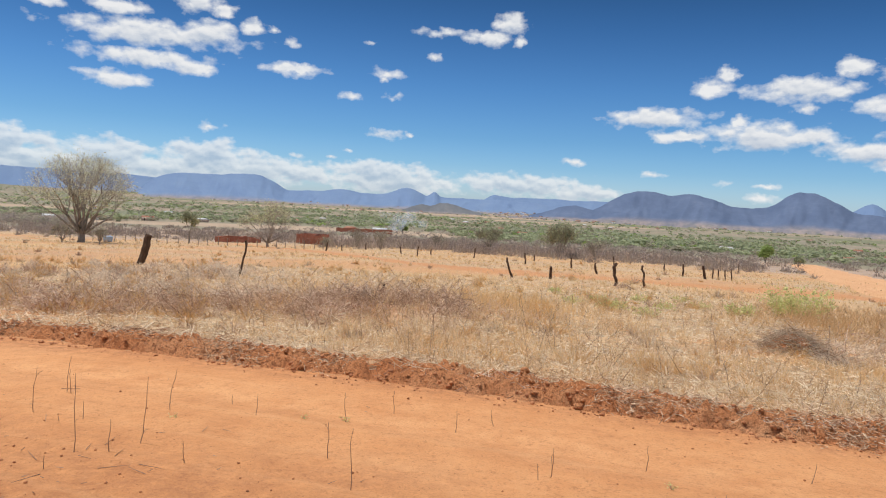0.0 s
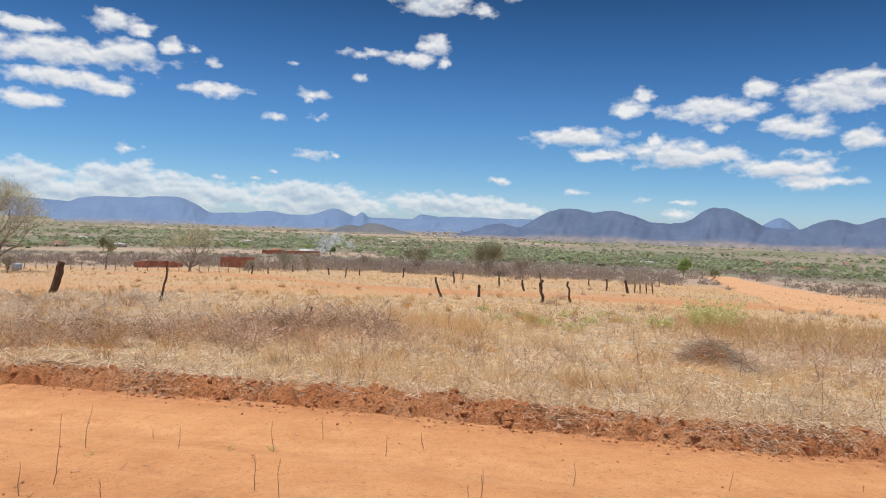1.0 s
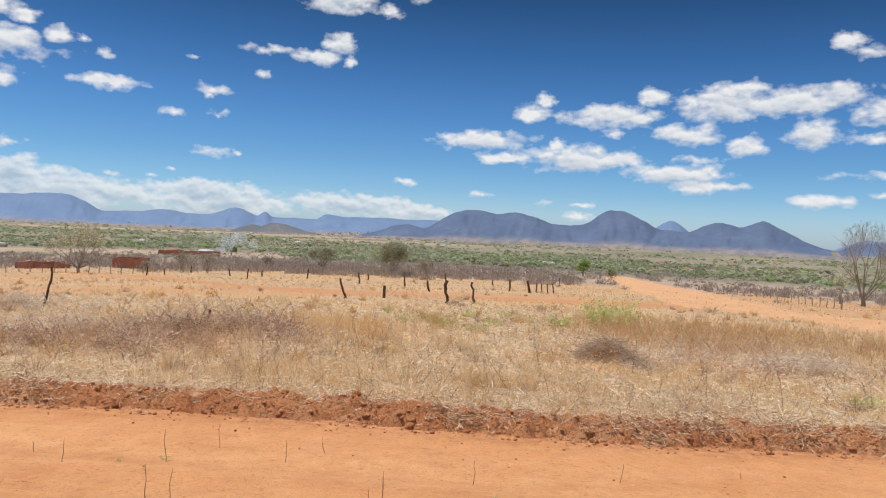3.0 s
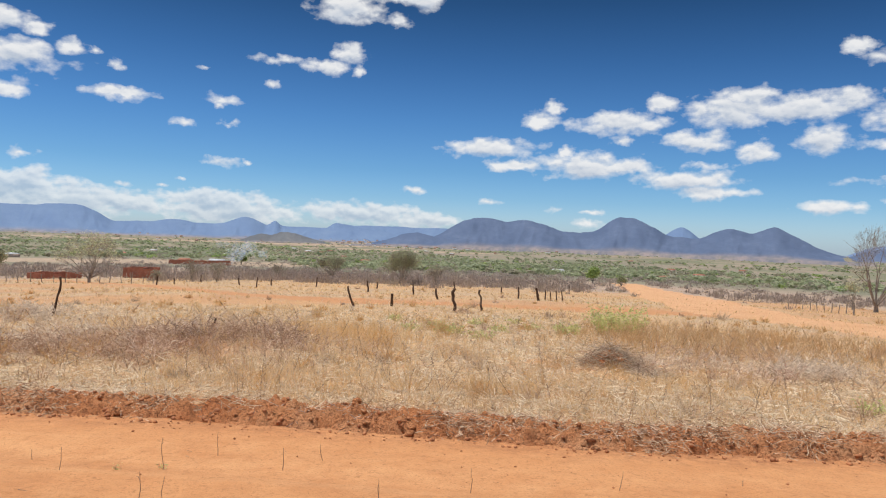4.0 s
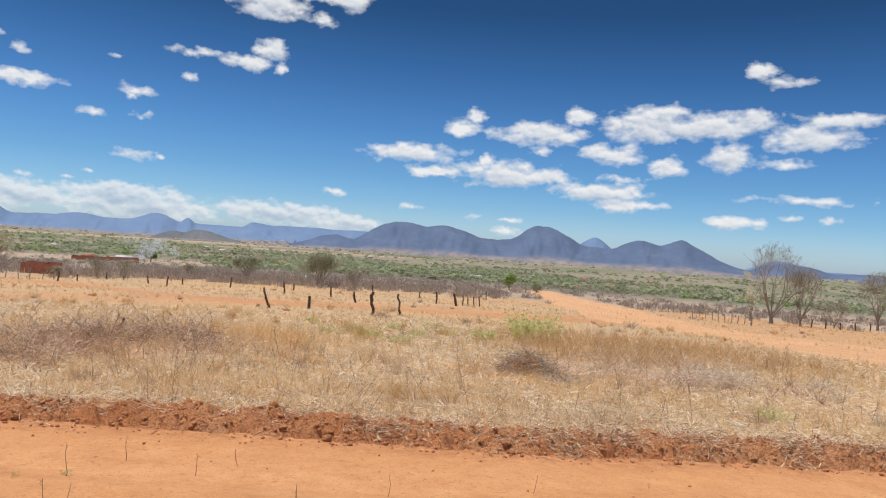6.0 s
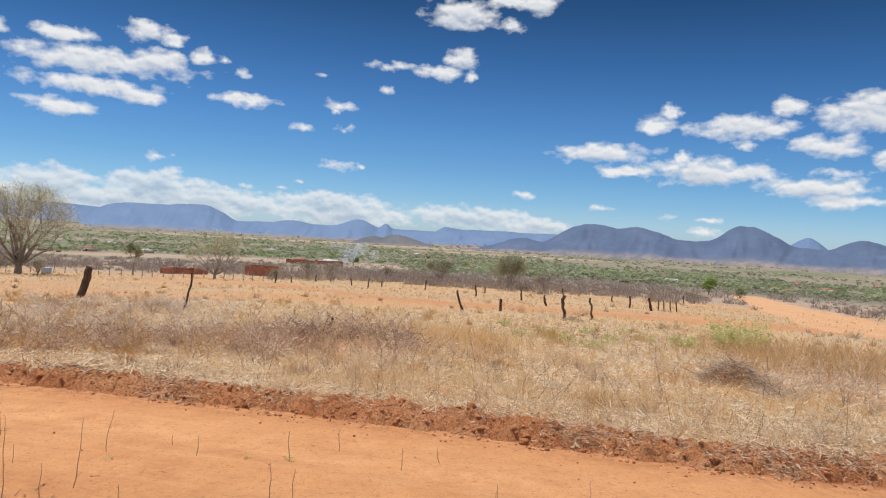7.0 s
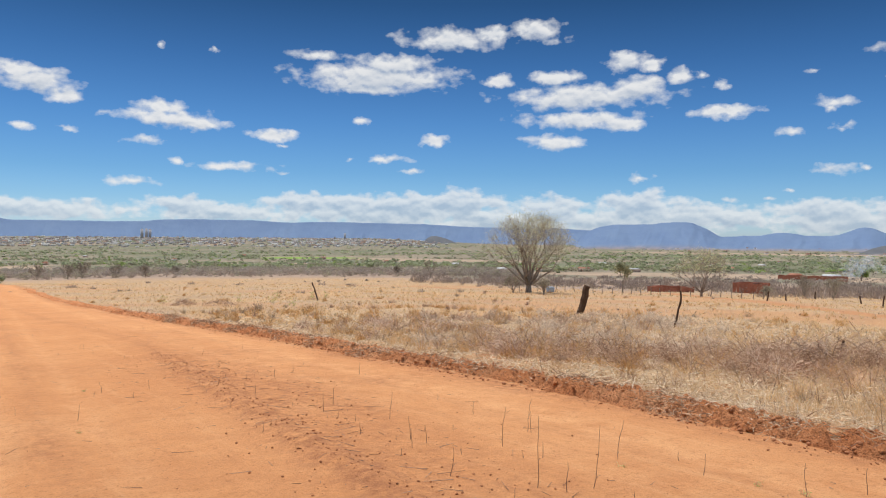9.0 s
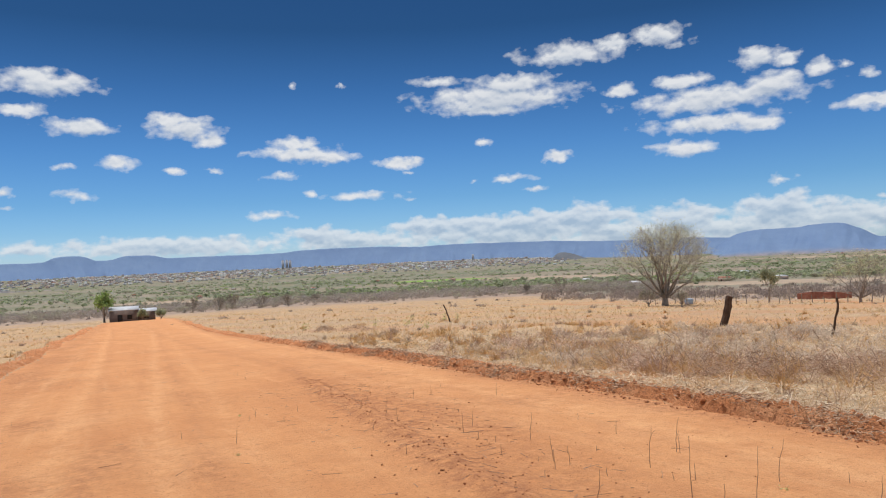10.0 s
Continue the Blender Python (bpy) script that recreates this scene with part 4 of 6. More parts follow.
def grow_grey():
    x, y, d, rng = field_spots(70000, 8.2, 60, 302)
    patch = 0.3 + 1.0 * grain(x, y, 4.5, 53, 3) + 0.7 * bump_at(x, y, -9, 27, 8, 9) + 0.6 * bump_at(x, y, 12.0, 12.0, 3.0, 2.0)
    keep = on_field(x, y, 1.2) & (rng.uniform(size=len(x)) < np.clip(patch, 0, 1) * 0.9 * (1 - 0.5 * track_share(x, y)) * (1 - 0.6 * tall_zone(x, y)))
    x, y, d = x[keep], y[keep], d[keep]
    h = 0.05 + 0.2 * rng.uniform(size=len(x)) ** 2.5
    V, T = blades(x, y, ground_z(x, y) - 0.01, h, 0.003 + 0.0004 * d, rng.uniform(0.3, 1.6, len(x)), rng)
    stuff("grey_weeds", V, T, GREYWEED, "ash-grey withered weeds among the grass", "weeds")


def stalks(x, y, d, rng, height, branches, mat, name, label, thick=1.0, droop=0.5, wild=0.36):
    k = len(x)
    z = ground_z(x, y) - 0.02
    tilt = rng.normal(0, wild, (k, 2))
    p = np.stack([x, y, z], -1)
    top = p + np.stack([tilt[:, 0] * height, tilt[:, 1] * height, height], -1)
    w = (0.004 + 0.00038 * d) * thick
    V, F = sticks(p, top, w, w * 0.45, rng)
    VV, FF = [V], [F]
    for _ in range(branches):
        f = rng.uniform(0.25, 0.95, k)[:, None]
        a = p + (top - p) * f
        th = rng.uniform(0, 2 * np.pi, k)
        ln = height * rng.uniform(0.15, 0.5, k) * (1.15 - f[:, 0])
        b = a + np.stack([np.cos(th) * ln, np.sin(th) * ln, ln * rng.uniform(-0.2, 1.3, k) * droop * 1.6], -1)
        v, q = sticks(a, b, w * 0.6, w * 0.35, rng)
        FF.append(q + sum(len(t) for t in VV))
        VV.append(v)
    stuff(name, np.concatenate(VV), np.concatenate(FF), mat, label, "weeds")


def twig_bush(rng, k):
    """One leafless bush of rising twigs, one metre high and wide, full down to the ground."""
    th = rng.uniform(0, 2 * np.pi, k)
    r = np.sqrt(rng.uniform(0, 1, k)) * 0.62
    top = np.stack([np.cos(th) * r, np.sin(th) * r, (0.15 + 0.85 * rng.uniform(size=k)) * np.sqrt(np.maximum(1 - (r / 0.66) ** 2, 0.05))], -1)
    f = rng.uniform(0.55, 0.95, (k, 1))
    low = top * np.concatenate([f, f, rng.uniform(0.0, 0.5, (k, 1))], 1)
    return low, top


def weed_clumps():
    """Single tall dead weeds and tufts that stand out of the field."""
    for i, (mat, name, label, count) in enumerate(((BROWNWEED, "brown_weed_clumps", "bushy reddish-brown dead weeds standing in the field", 300), (GREYWEED, "grey_weed_clumps", "bushy ash-grey dead weeds standing in the field", 170),
                                                   (GOLD, "golden_clumps", "clumps of golden dead grass in the field", 520))):
        x, y, d, rng = field_spots(count * 2, 9.5, 125, 320 + i)
        sx, sy, sd, _ = field_spots(count, 12, 42, 330 + i, -62, -18)
        x, y, d = np.concatenate([x, sx]), np.concatenate([y, sy]), np.concatenate([d, sd])
        keep = on_field(x, y, 1.5) & (side_road(x, y) < 0.3) & (rng.uniform(size=len(x)) < np.clip(0.45 + 0.9 * grain(x, y, 12, 67 + i, 2), 0.05, 1) * (1 - track_share(x, y)) * (1 - 0.65 * smooth(d, 38, 65)))
        x, y, d = x[keep], y[keep], d[keep]
        z = ground_z(x, y)
        VV, FF, at = [], [], 0
        for j in range(len(x)):
            k = 46
            p, q = twig_bush(rng, k)
            p = p * np.array([0.35, 0.35, 0.6])
            h = rng.uniform(0.16, 0.42) + 0.3 * rng.uniform() ** 4
            s = np.array([h * rng.uniform(0.9, 1.9), h * rng.uniform(0.9, 1.9), h])
            w = np.full(k, 0.003 + 0.00042 * d[j])
            v, f = sticks(p * s + (x[j], y[j], z[j] - 0.02), q * s + (x[j], y[j], z[j] - 0.02), w, w * 0.5, rng)
            VV.append(v)
            FF.append(f + at)
            at += len(v)
        stuff(name, np.concatenate(VV), np.concatenate(FF), mat, label, "weeds")


def weed_tangles():
    """Low bushy tangles of broken, arching dead weeds, thickest on the humps beyond the bank."""
    for name, mat, seed, label, count, zone in (("brown_tangles", HUMPWEED, 351, "dense tangle of broken purple-brown dead weeds", 40, 2), ("tawny_tangles", BROWNWEED, 354, "loose tangle of broken tawny dead weeds", 34, 0), ("grey_tangles", GREYWEED, 352, "ash-grey tangle of broken dead weeds", 70, 1), ("dark_tangles", TWIG, 353, "dark twiggy tangle in the dead weeds", 16, 2)):
        rng = np.random.RandomState(seed)
        if zone == 0:
            c = np.array([(-1.4, 14.4, 2.6, 1.7), (-0.2, 15.4, 2.2, 1.5), (-6.5, 13.2, 2.4, 1.5), (-4.0, 13.6, 2.6, 1.6), (-10.5, 16.0, 2.6, 1.8), (-15.0, 20.5, 3.2, 2.2), (9.0, 11.6, 2.4, 1.0), (11.5, 14.5, 2.4, 1.6), (-19.0, 25.0, 3.5, 2.5)])
        elif zone == 2:
            c = np.array([(-1.4, 14.6, 2.4, 1.4), (-0.4, 15.4, 1.8, 1.2), (-4.0, 13.8, 2.4, 1.4), (-6.5, 13.6, 1.8, 1.2)])
        else:
            c = np.array([(-9.0, 26.0, 5.0, 5.0), (-4.0, 20.0, 4.0, 3.0), (-13.0, 30.0, 5.0, 5.0), (10.5, 12.5, 2.6, 1.0), (-7.0, 16.0, 3.0, 2.0)])
        pick = c[rng.randint(0, len(c), count)]
        x, y = pick[:, 0] + rng.normal(0, 0.6, count) * pick[:, 2], pick[:, 1] + rng.normal(0, 0.6, count) * pick[:, 3]
        keep = on_field(x, y, 1.4) & (side_road(x, y) < 0.2)
        x, y = x[keep], y[keep]
        VV, FF, at = [], [], 0
        for j in range(len(x)):
            k = 110 if mat is not TWIG else 50
            h, w = rng.uniform(0.16, 0.42), rng.uniform(0.3, 0.85)
            q = np.sqrt(rng.uniform(0, 1, k)) * w
            th = rng.uniform(0, 2 * np.pi, k)
            bx, by = x[j] + q * np.cos(th), y[j] + q * np.sin(th) * 0.7
            p = np.stack([bx, by, ground_z(bx, by) + h * (1 - (q / w) ** 2) * rng.uniform(0.0, 0.9, k)], -1)
            out, rise = rng.uniform(0, 2 * np.pi, k), rng.normal(0.5, 0.6, k)
            for i in range(3):
                ln = rng.uniform(0.05, 0.15, k)
                e = p + np.stack([np.cos(out) * ln, np.sin(out) * ln, ln * rise], -1)
                e[:, 2] = np.maximum(e[:, 2], ground_z(e[:, 0], e[:, 1]))
                d = math.hypot(x[j], y[j])
                wd = np.full(k, 0.0045 + 0.00030 * d)
                v, f = slivers(p, e, wd * 1.25, wd, rng)
                VV.append(v)
                FF.append(f + at)
                at += len(v)
                p, out, rise = e, out + rng.normal(0, 0.5, k), rise - 0.5
        stuff(name, np.concatenate(VV), np.concatenate(FF), mat, label, "weeds")


def lay_litter():
    x, y, d, rng = field_spots(170000, 7.8, 34, 309)
    keep = on_field(x, y, 0.4) & (rng.uniform(size=len(x)) < np.clip(0.6 + 0.8 * grain(x, y, 1.3, 58, 3), 0.08, 1) * (1 - 0.55 * brown_zone(x, y)))
    x, y, d = x[keep], y[keep], d[keep]
    k = len(x)
    th, ln = rng.uniform(0, 2 * np.pi, k), rng.uniform(0.03, 0.22, k)
    p = np.stack([x, y, ground_z(x, y) + rng.uniform(0.005, 0.04, k)], -1)
    q = p + np.stack([np.cos(th) * ln, np.sin(th) * ln, rng.normal(0, 0.25, k) * ln], -1)
    w = 0.0035 + 0.0006 * d
    V, F = slivers(p, q, w * 1.35, w, rng)
    bx, by, bd, rng2 = field_spots(130000, 8.2, 32, 329)
    near = on_field(bx, by, 0.75) & (rng2.uniform(size=len(bx)) < np.clip(0.55 + 1.0 * grain(bx, by, 0.8, 59, 2), 0.05, 1) * (1 - 0.8 * brown_zone(bx, by)) * np.clip(1.7 - bd / 22, 0.25, 1))
    bx, by, bd = bx[near], by[near], bd[near]
    Vs, Ts = blades(bx, by, ground_z(bx, by) - 0.01, 0.05 + 0.13 * rng2.uniform(size=len(bx)) ** 2, 0.003 + 0.0004 * bd, rng2.uniform(0.3, 1.6, len(bx)), rng2)
    stuff("pale_straw", Vs, Ts, LITTER, "short bleached straw behind the earth bank", "grass")
    stuff("straw_litter", V, F, LITTER, "matted pale straw and dry leaves on the ground", "litter")


def grow_tufts():
    x, y, d, rng = field_spots(19000, 8.6, 170, 307)
    keep = on_field(x, y, 1.0) & (rng.uniform(size=len(x)) < np.clip(0.35 + 1.1 * grain(x, y, 5, 56, 2) + 1.0 * bump_at(x, y, 1.5, 18.5, 3, 3), 0.05, 1) * (1 - 0.7 * bare_zone(x, y)) * (1 - track_share(x, y)) * (1 - 0.5 * strip_share(x, y)))
    x, y, d = x[keep], y[keep], d[keep]
    k = 16
    size = rng.uniform(0.10, 0.32, len(x)) * (1 + 0.9 * bump_at(x, y, 1.5, 18.5, 3, 3))
    rr = size[:, None] * 0.45 * np.sqrt(rng.uniform(size=(len(x), k)))
    th = rng.uniform(0, 2 * np.pi, (len(x), k))
    bx, by = (x[:, None] + rr * np.cos(th)).ravel(), (y[:, None] + rr * np.sin(th)).ravel()
    h = (size[:, None] * rng.uniform(0.5, 1.2, (len(x), k))).ravel()
    dd = np.repeat(d, k)
    V, T = blades(bx, by, ground_z(bx, by) - 0.01, h, 0.003 + 0.00036 * dd, rng.uniform(0.1, 0.9, len(bx)), rng)
    stuff("grass_tufts", V, T, TANWEED, "tawny tufts of dead bunch grass", "grass")


def grow_stalks():
    x, y, d, rng = field_spots(90000, 8.4, 70, 303)
    keep = on_field(x, y, 1.3) & (rng.uniform(size=len(x)) < np.clip(brown_zone(x, y) * 0.5 + 0.006 + 0.03 * np.clip(wave(x, y, 3.2, 54), 0, 1), 0, 1))
    x, y, d = x[keep], y[keep], d[keep]
    h = (0.08 + 0.24 * rng.uniform(size=len(x))) * (0.7 + 0.7 * brown_zone(x, y))
    stalks(x, y, d, rng, h, 4, BROWNWEED, "brown_weeds", "tangle of dark brown dead weeds on a hump", 1.05, 0.5, 0.8)
    x, y, d, rng = field_spots(60000, 10, 40, 304, 0, 56)
    keep = on_field(x, y, 1.5) & (rng.uniform(size=len(x)) < np.clip(tall_zone(x, y) * 0.30 + 0.012, 0, 1))
    x, y, d = x[keep], y[keep], d[keep]
    h = (0.22 + 0.42 * rng.uniform(size=len(x))) * (0.55 + 0.55 * tall_zone(x, y))
    stalks(x, y, d, rng, h, 3, TANWEED, "tall_weeds", "stand of tall tan dry weed stalks", 0.95)
    # a stand of golden bunch grass behind the brown weeds
    x, y, d, rng = field_spots(26000, 13, 32, 315, -14, 14)
    gold = bump_at(x, y, 1.6, 18.6, 2.2, 2.2) + 0.45 * bump_at(x, y, -3.5, 22, 3.5, 2.5) + 0.3 * bump_at(x, y, 5.5, 24.5, 3.0, 2.0)
    keep = rng.uniform(size=len(x)) < np.clip(gold, 0, 1) * np.clip(0.5 + 1.1 * grain(x, y, 0.8, 66, 2), 0.1, 1)
    x, y, d, gold = x[keep], y[keep], d[keep], gold[keep]
    h = (0.2 + 0.45 * rng.uniform(size=len(x))) * (0.5 + 0.6 * np.clip(gold, 0, 1))
    V, T = blades(x, y, ground_z(x, y) - 0.01, h, 0.003 + 0.0003 * d, rng.uniform(0.1, 0.9, len(x)), rng)
    stuff("golden_grass", V, T, GOLD, "stand of tall golden dead bunch grass", "grass")
    # single dark stems along the strip behind the bank
    x, y, d, rng = field_spots(2600, 8.3, 34, 305)
    keep = on_field(x, y, 0.9)
    x, y, d = x[keep][:700], y[keep][:700], d[keep][:700]
    stalks(x, y, d, rng, 0.15 + 0.45 * rng.uniform(size=len(x)) ** 2, 5, TWIG, "dead_stems", "scattered thin dark dead stems", 1.0, 0.8)


def grow_bank_litter():
    rng = np.random.RandomState(306)
    # knots of curling roots, more of them and more straw where the bank runs out
    knots = np.concatenate([-13 + 48 * rng.uniform(size=60) ** 1.3, rng.uniform(-9, 2, 24)])
    deep = rng.uniform(0.12, 0.8, len(knots))
    pick = rng.randint(0, len(knots), 5200)
    straw_u = -13 + 60 * rng.uniform(size=9000) ** 1.4
    straw_s = 0.35 + 0.9 * rng.uniform(size=9000) ** 0.6
    for name, mat, u, s, steps, label in (("bank_straw", LITTER, straw_u, straw_s, 1, "dry straw caught in the earth bank"),
                                          ("bank_weeds", BROWNWEED, rng.uniform(-12, 2.5, 2600), rng.uniform(0.2, 1.25, 2600), 2, "broken brown weeds lying over the earth bank"),
                                          ("bank_roots", ROOTS, knots[pick] + rng.normal(0, 0.2, 5200), np.clip(deep[pick] + rng.normal(0, 0.13, 5200), 0.04, 1.2), 8, "pale curling dry roots hanging in the earth bank"),
                                          ("bank_twigs", TWIG, rng.uniform(-12, 26, 1500), rng.uniform(0.05, 1.2, 1500), 3, "dark broken twigs in the earth bank")):
        keep = rng.uniform(size=len(u)) < (np.clip(0.15 + 1.6 * grain(u, s * 0.5, 0.7, 55, 2) + 0.35 * (u < 1), 0.03, 1) if steps < 8 else 1.0)
        u, s = u[keep], s[keep]
        x, y, z = bank_spot(u, s)
        k = len(u)
        p = np.stack([x, y, z + rng.uniform(0.0, 0.03, k)], -1)
        th = rng.uniform(0, 2 * np.pi, k)
        curl = rng.choice((-1, 1), k) * rng.uniform(0.1, 0.6, k)
        rise = rng.normal(0.3, 0.3, k)
        VV, FF, at = [], [], 0
        for i in range(steps):
            ln = rng.uniform(0.05, 0.26, k) if steps == 1 else rng.uniform(0.02, 0.065, k)
            q = p + np.stack([np.cos(th) * ln, np.sin(th) * ln, ln * rise], -1)
            w = 0.0042 + 0.00025 * np.abs(u) + 0.003 * rng.uniform(size=k) ** 4
            V, F = slivers(p, q, w * 1.3, w * 1.15, rng)
            VV.append(V)
            FF.append(F + at)
            at += len(V)
            p, th, rise = q, th + curl + rng.normal(0, 0.2, k), rise - 0.13
        stuff(name, np.concatenate(VV), np.concatenate(FF), mat, label, "litter")


def rough_lumps(rng, count, fine):
    """A few rough clods about one metre across: twenty faces each, or eighty where fine."""
    out = []
    for i in range(count):
        bm = bmesh.new()
        bmesh.ops.create_icosphere(bm, subdivisions=2 if fine else 1, radius=1.0)
        v = np.array([p.co[:] for p in bm.verts])
        f = np.array([[q.index for q in face.verts] for face in bm.faces])
        bm.free()
        side = rng.normal(size=(9, 3))
        side /= np.linalg.norm(side, axis=1, keepdims=True)
        # flat broken faces and dents
        for n_ in side:
            over = np.maximum(v @ n_ - rng.uniform(0.45, 0.85), 0)
            v = v - over[:, None] * n_
        v = v * rng.uniform(0.88, 1.12, (len(v), 1)) * np.array([1.0, rng.uniform(0.7, 1.0), rng.uniform(0.55, 0.85)])
        out.append(v)
    return np.array(out), f


def scatter_lumps(name, x, y, z, r, mat, label, cat, seed, fine=False):
    rng = np.random.RandomState(seed)
    shapes, f = rough_lumps(rng, 24, fine)
    v = shapes[rng.randint(0, 24, len(x))]
    th = rng.uniform(0, 2 * np.pi, len(x))
    c, s_ = np.cos(th)[:, None], np.sin(th)[:, None]
    V = np.stack([(v[..., 0] * c - v[..., 1] * s_) * r[:, None] + x[:, None], (v[..., 0] * s_ + v[..., 1] * c) * r[:, None] + y[:, None], v[..., 2] * r[:, None] + z[:, None]], -1)
    F = (f[None] + (np.arange(len(x)) * v.shape[1])[:, None, None]).reshape(-1, 3)
    return stuff(name, V.reshape(-1, 3), F, mat, label, cat)


def strew_road():
    rng = np.random.RandomState(310)
    # crumbs on the road: a trail left by the grader, the foot of the bank, and the rest thinly
    u = np.concatenate([rng.uniform(0, 18, 2600), rng.uniform(-12, 40, 1600), rng.uniform(-8, 40, 4200), rng.uniform(10, 60, 500)])
    n = np.concatenate([windrow(u[:2600]) + rng.normal(0, 0.16, 2600) + (rng.uniform(size=2600) < 0.55) * rng.normal(0.4, 0.75, 2600), far_edge(u[2600:4200]) - np.abs(rng.normal(0, 0.35, 1600)) + 0.1,
                        rng.uniform(-3, 7.2, 4200), near_edge(u[8400:]) + np.abs(rng.normal(0, 0.9, 500))])
    x, y = u * UX + n * NX, u * UY + n * NY
    r = 0.0035 + 0.017 * rng.uniform(size=len(u)) ** 3.2
    r[4200:8400] *= 0.62
    z = ground_z(x, y) + r * 0.3
    scatter_lumps("earth_crumbs", x, y, z, r, CRUMB, "small dark red clods strewn over the road", "clods", 311)
    for name, k, r0, r1, power, fine, label in (("bank_clods", 7500, 0.010, 0.036, 3.0, False, "loose red clods lying on the bank"), ("bank_lumps", 1300, 0.022, 0.05, 2.5, True, "large broken lumps of red earth in the bank")):
        u = -13 + 60 * rng.uniform(size=k) ** 1.5
        s = rng.uniform(-0.10, 0.95, k) if not fine else rng.uniform(0.06, 0.75, k)
        r = r0 + r1 * rng.uniform(size=k) ** power
        x, y, z = bank_spot(u, np.maximum(s, 0.0))
        n = far_edge(u) + s - 0.02
        x, y = u * UX + n * NX, u * UY + n * NY
        scatter_lumps(name, x, y, np.where(s < 0, ground_z(x, y) + 0.3 * r, z), r, CLODS if fine else CRUMB, label, "clods", 312 + fine, fine)
    # twigs lying on the road
    k = 520
    u = np.concatenate([rng.uniform(1, 16, 360), rng.uniform(-6, 30, 160)])
    n = np.concatenate([windrow(u[:360]) + rng.normal(0.4, 0.7, 360), rng.uniform(-2.5, 7, 160)])
    x, y = u * UX + n * NX, u * UY + n * NY
    p = np.stack([x, y, ground_z(x, y) + 0.008], -1)
    th, ln = rng.uniform(0, 2 * np.pi, k), 0.04 + 0.26 * rng.uniform(size=k) ** 3
    qx, qy = x + np.cos(th) * ln, y + np.sin(th) * ln
    b = np.stack([qx, qy, ground_z(qx, qy) + 0.012], -1)
    V, F = sticks(p, b, np.full(k, 0.0065), np.full(k, 0.003), rng)
    stuff("fallen_twigs", V, F, TWIG, "dark twigs lying on the dirt road", "twigs")


grow_straw()
grow_grey()
lay_litter()
grow_tufts()
grow_stalks()
weed_clumps()
weed_tangles()
grow_bank_litter()
strew_road()


# ---- trees and bushes ----
def limb_tree(seed, height, spread, trunk, fork, stems, levels, lean=0.0, opening=1.35):
    """Branches as (points, radii, level) and the tips: a trunk that forks low into rising limbs, kept inside a domed crown."""
    rng = random.Random(seed)
    lines, tips = [], []
    radius = 0.43 * spread * height
    mid = fork + 0.33 * (height - fork)

    def inside(p):
        low = height - mid if p.z > mid else mid - fork * 0.6
        return (p.x * p.x + p.y * p.y) / (radius * radius) + ((p.z - mid) / low) ** 2 < 1.0

    def grow(p, d, length, r, level):
        pts, rad = [p.copy()], [r]
        steps = 4 if level < 3 else 3
        for i in range(steps):
            d = (d + Vector((rng.gauss(0, 0.16), rng.gauss(0, 0.16), rng.gauss(0.07, 0.09)))).normalized()
            p = p + d * (length / steps)
            pts.append(p.copy())
            rad.append(r * (1 - 0.45 * (i + 1) / steps))
            if level > 1 and not inside(p):
                break
        lines.append((pts, rad, level))
        if level >= levels or not inside(p):
            tips.extend(pts[1:])
            return
        kids = rng.choice((2, 3)) if level < 2 else 3
        for c in range(kids):
            at = -1 if c == 0 else rng.choice((-1, -2, -2, -3) if len(pts) > 3 else (-1, -2))
            th = rng.uniform(0, 2 * math.pi)
            out = Vector((math.cos(th), math.sin(th), rng.uniform(-0.35, 0.5)))
            nd = (d * 0.95 + out * (0.75 if c else 0.35)).normalized()
            grow(pts[at], nd, length * rng.uniform(0.62, 0.84), rad[at] * rng.uniform(0.55, 0.8), level + 1)

    first = 0.40 * max(height - fork, radius)
    base = [Vector((0, 0, -0.15)), Vector((lean * 0.4, 0, fork * 0.55)), Vector((lean, 0.05, fork))]
    lines.append((base, [trunk * 1.25, trunk, trunk * 0.92], 0))
    slope = math.atan2(radius, height - fork)
    for i in range(stems):
        th = 2 * math.pi * i * 0.382 * 1.0 + rng.uniform(-0.3, 0.3)
        tilt = slope * (0.2 + opening * ((i + 0.5) / stems))
        d = Vector((math.cos(th) * math.sin(tilt), math.sin(th) * math.sin(tilt), math.cos(tilt)))
        grow(base[-1] + Vector((math.cos(th), math.sin(th), -0.2)) * trunk * 0.4, d, first * rng.uniform(0.85, 1.1), trunk * rng.uniform(0.36, 0.55), 1)
    return lines, tips


def tubes(lines, sides=5):
    VV, FF, at = [], [], 0
    for pts, rad, level in lines:
        k = sides if level < 3 else 3
        for i, (p, r) in enumerate(zip(pts, rad)):
            d = (pts[min(i + 1, len(pts) - 1)] - pts[max(i - 1, 0)]).normalized()
            a = d.orthogonal().normalized()
            b = d.cross(a)
            for s in range(k):
                t = 2 * math.pi * s / k
                VV.append(p + (a * math.cos(t) + b * math.sin(t)) * r)
            if i:
                for s in range(k):
                    n = (s + 1) % k
                    FF.append((at + (i - 1) * k + s, at + (i - 1) * k + n, at + i * k + n, at + i * k + s))
        at += len(pts) * k
    return np.array(VV), np.array(FF)


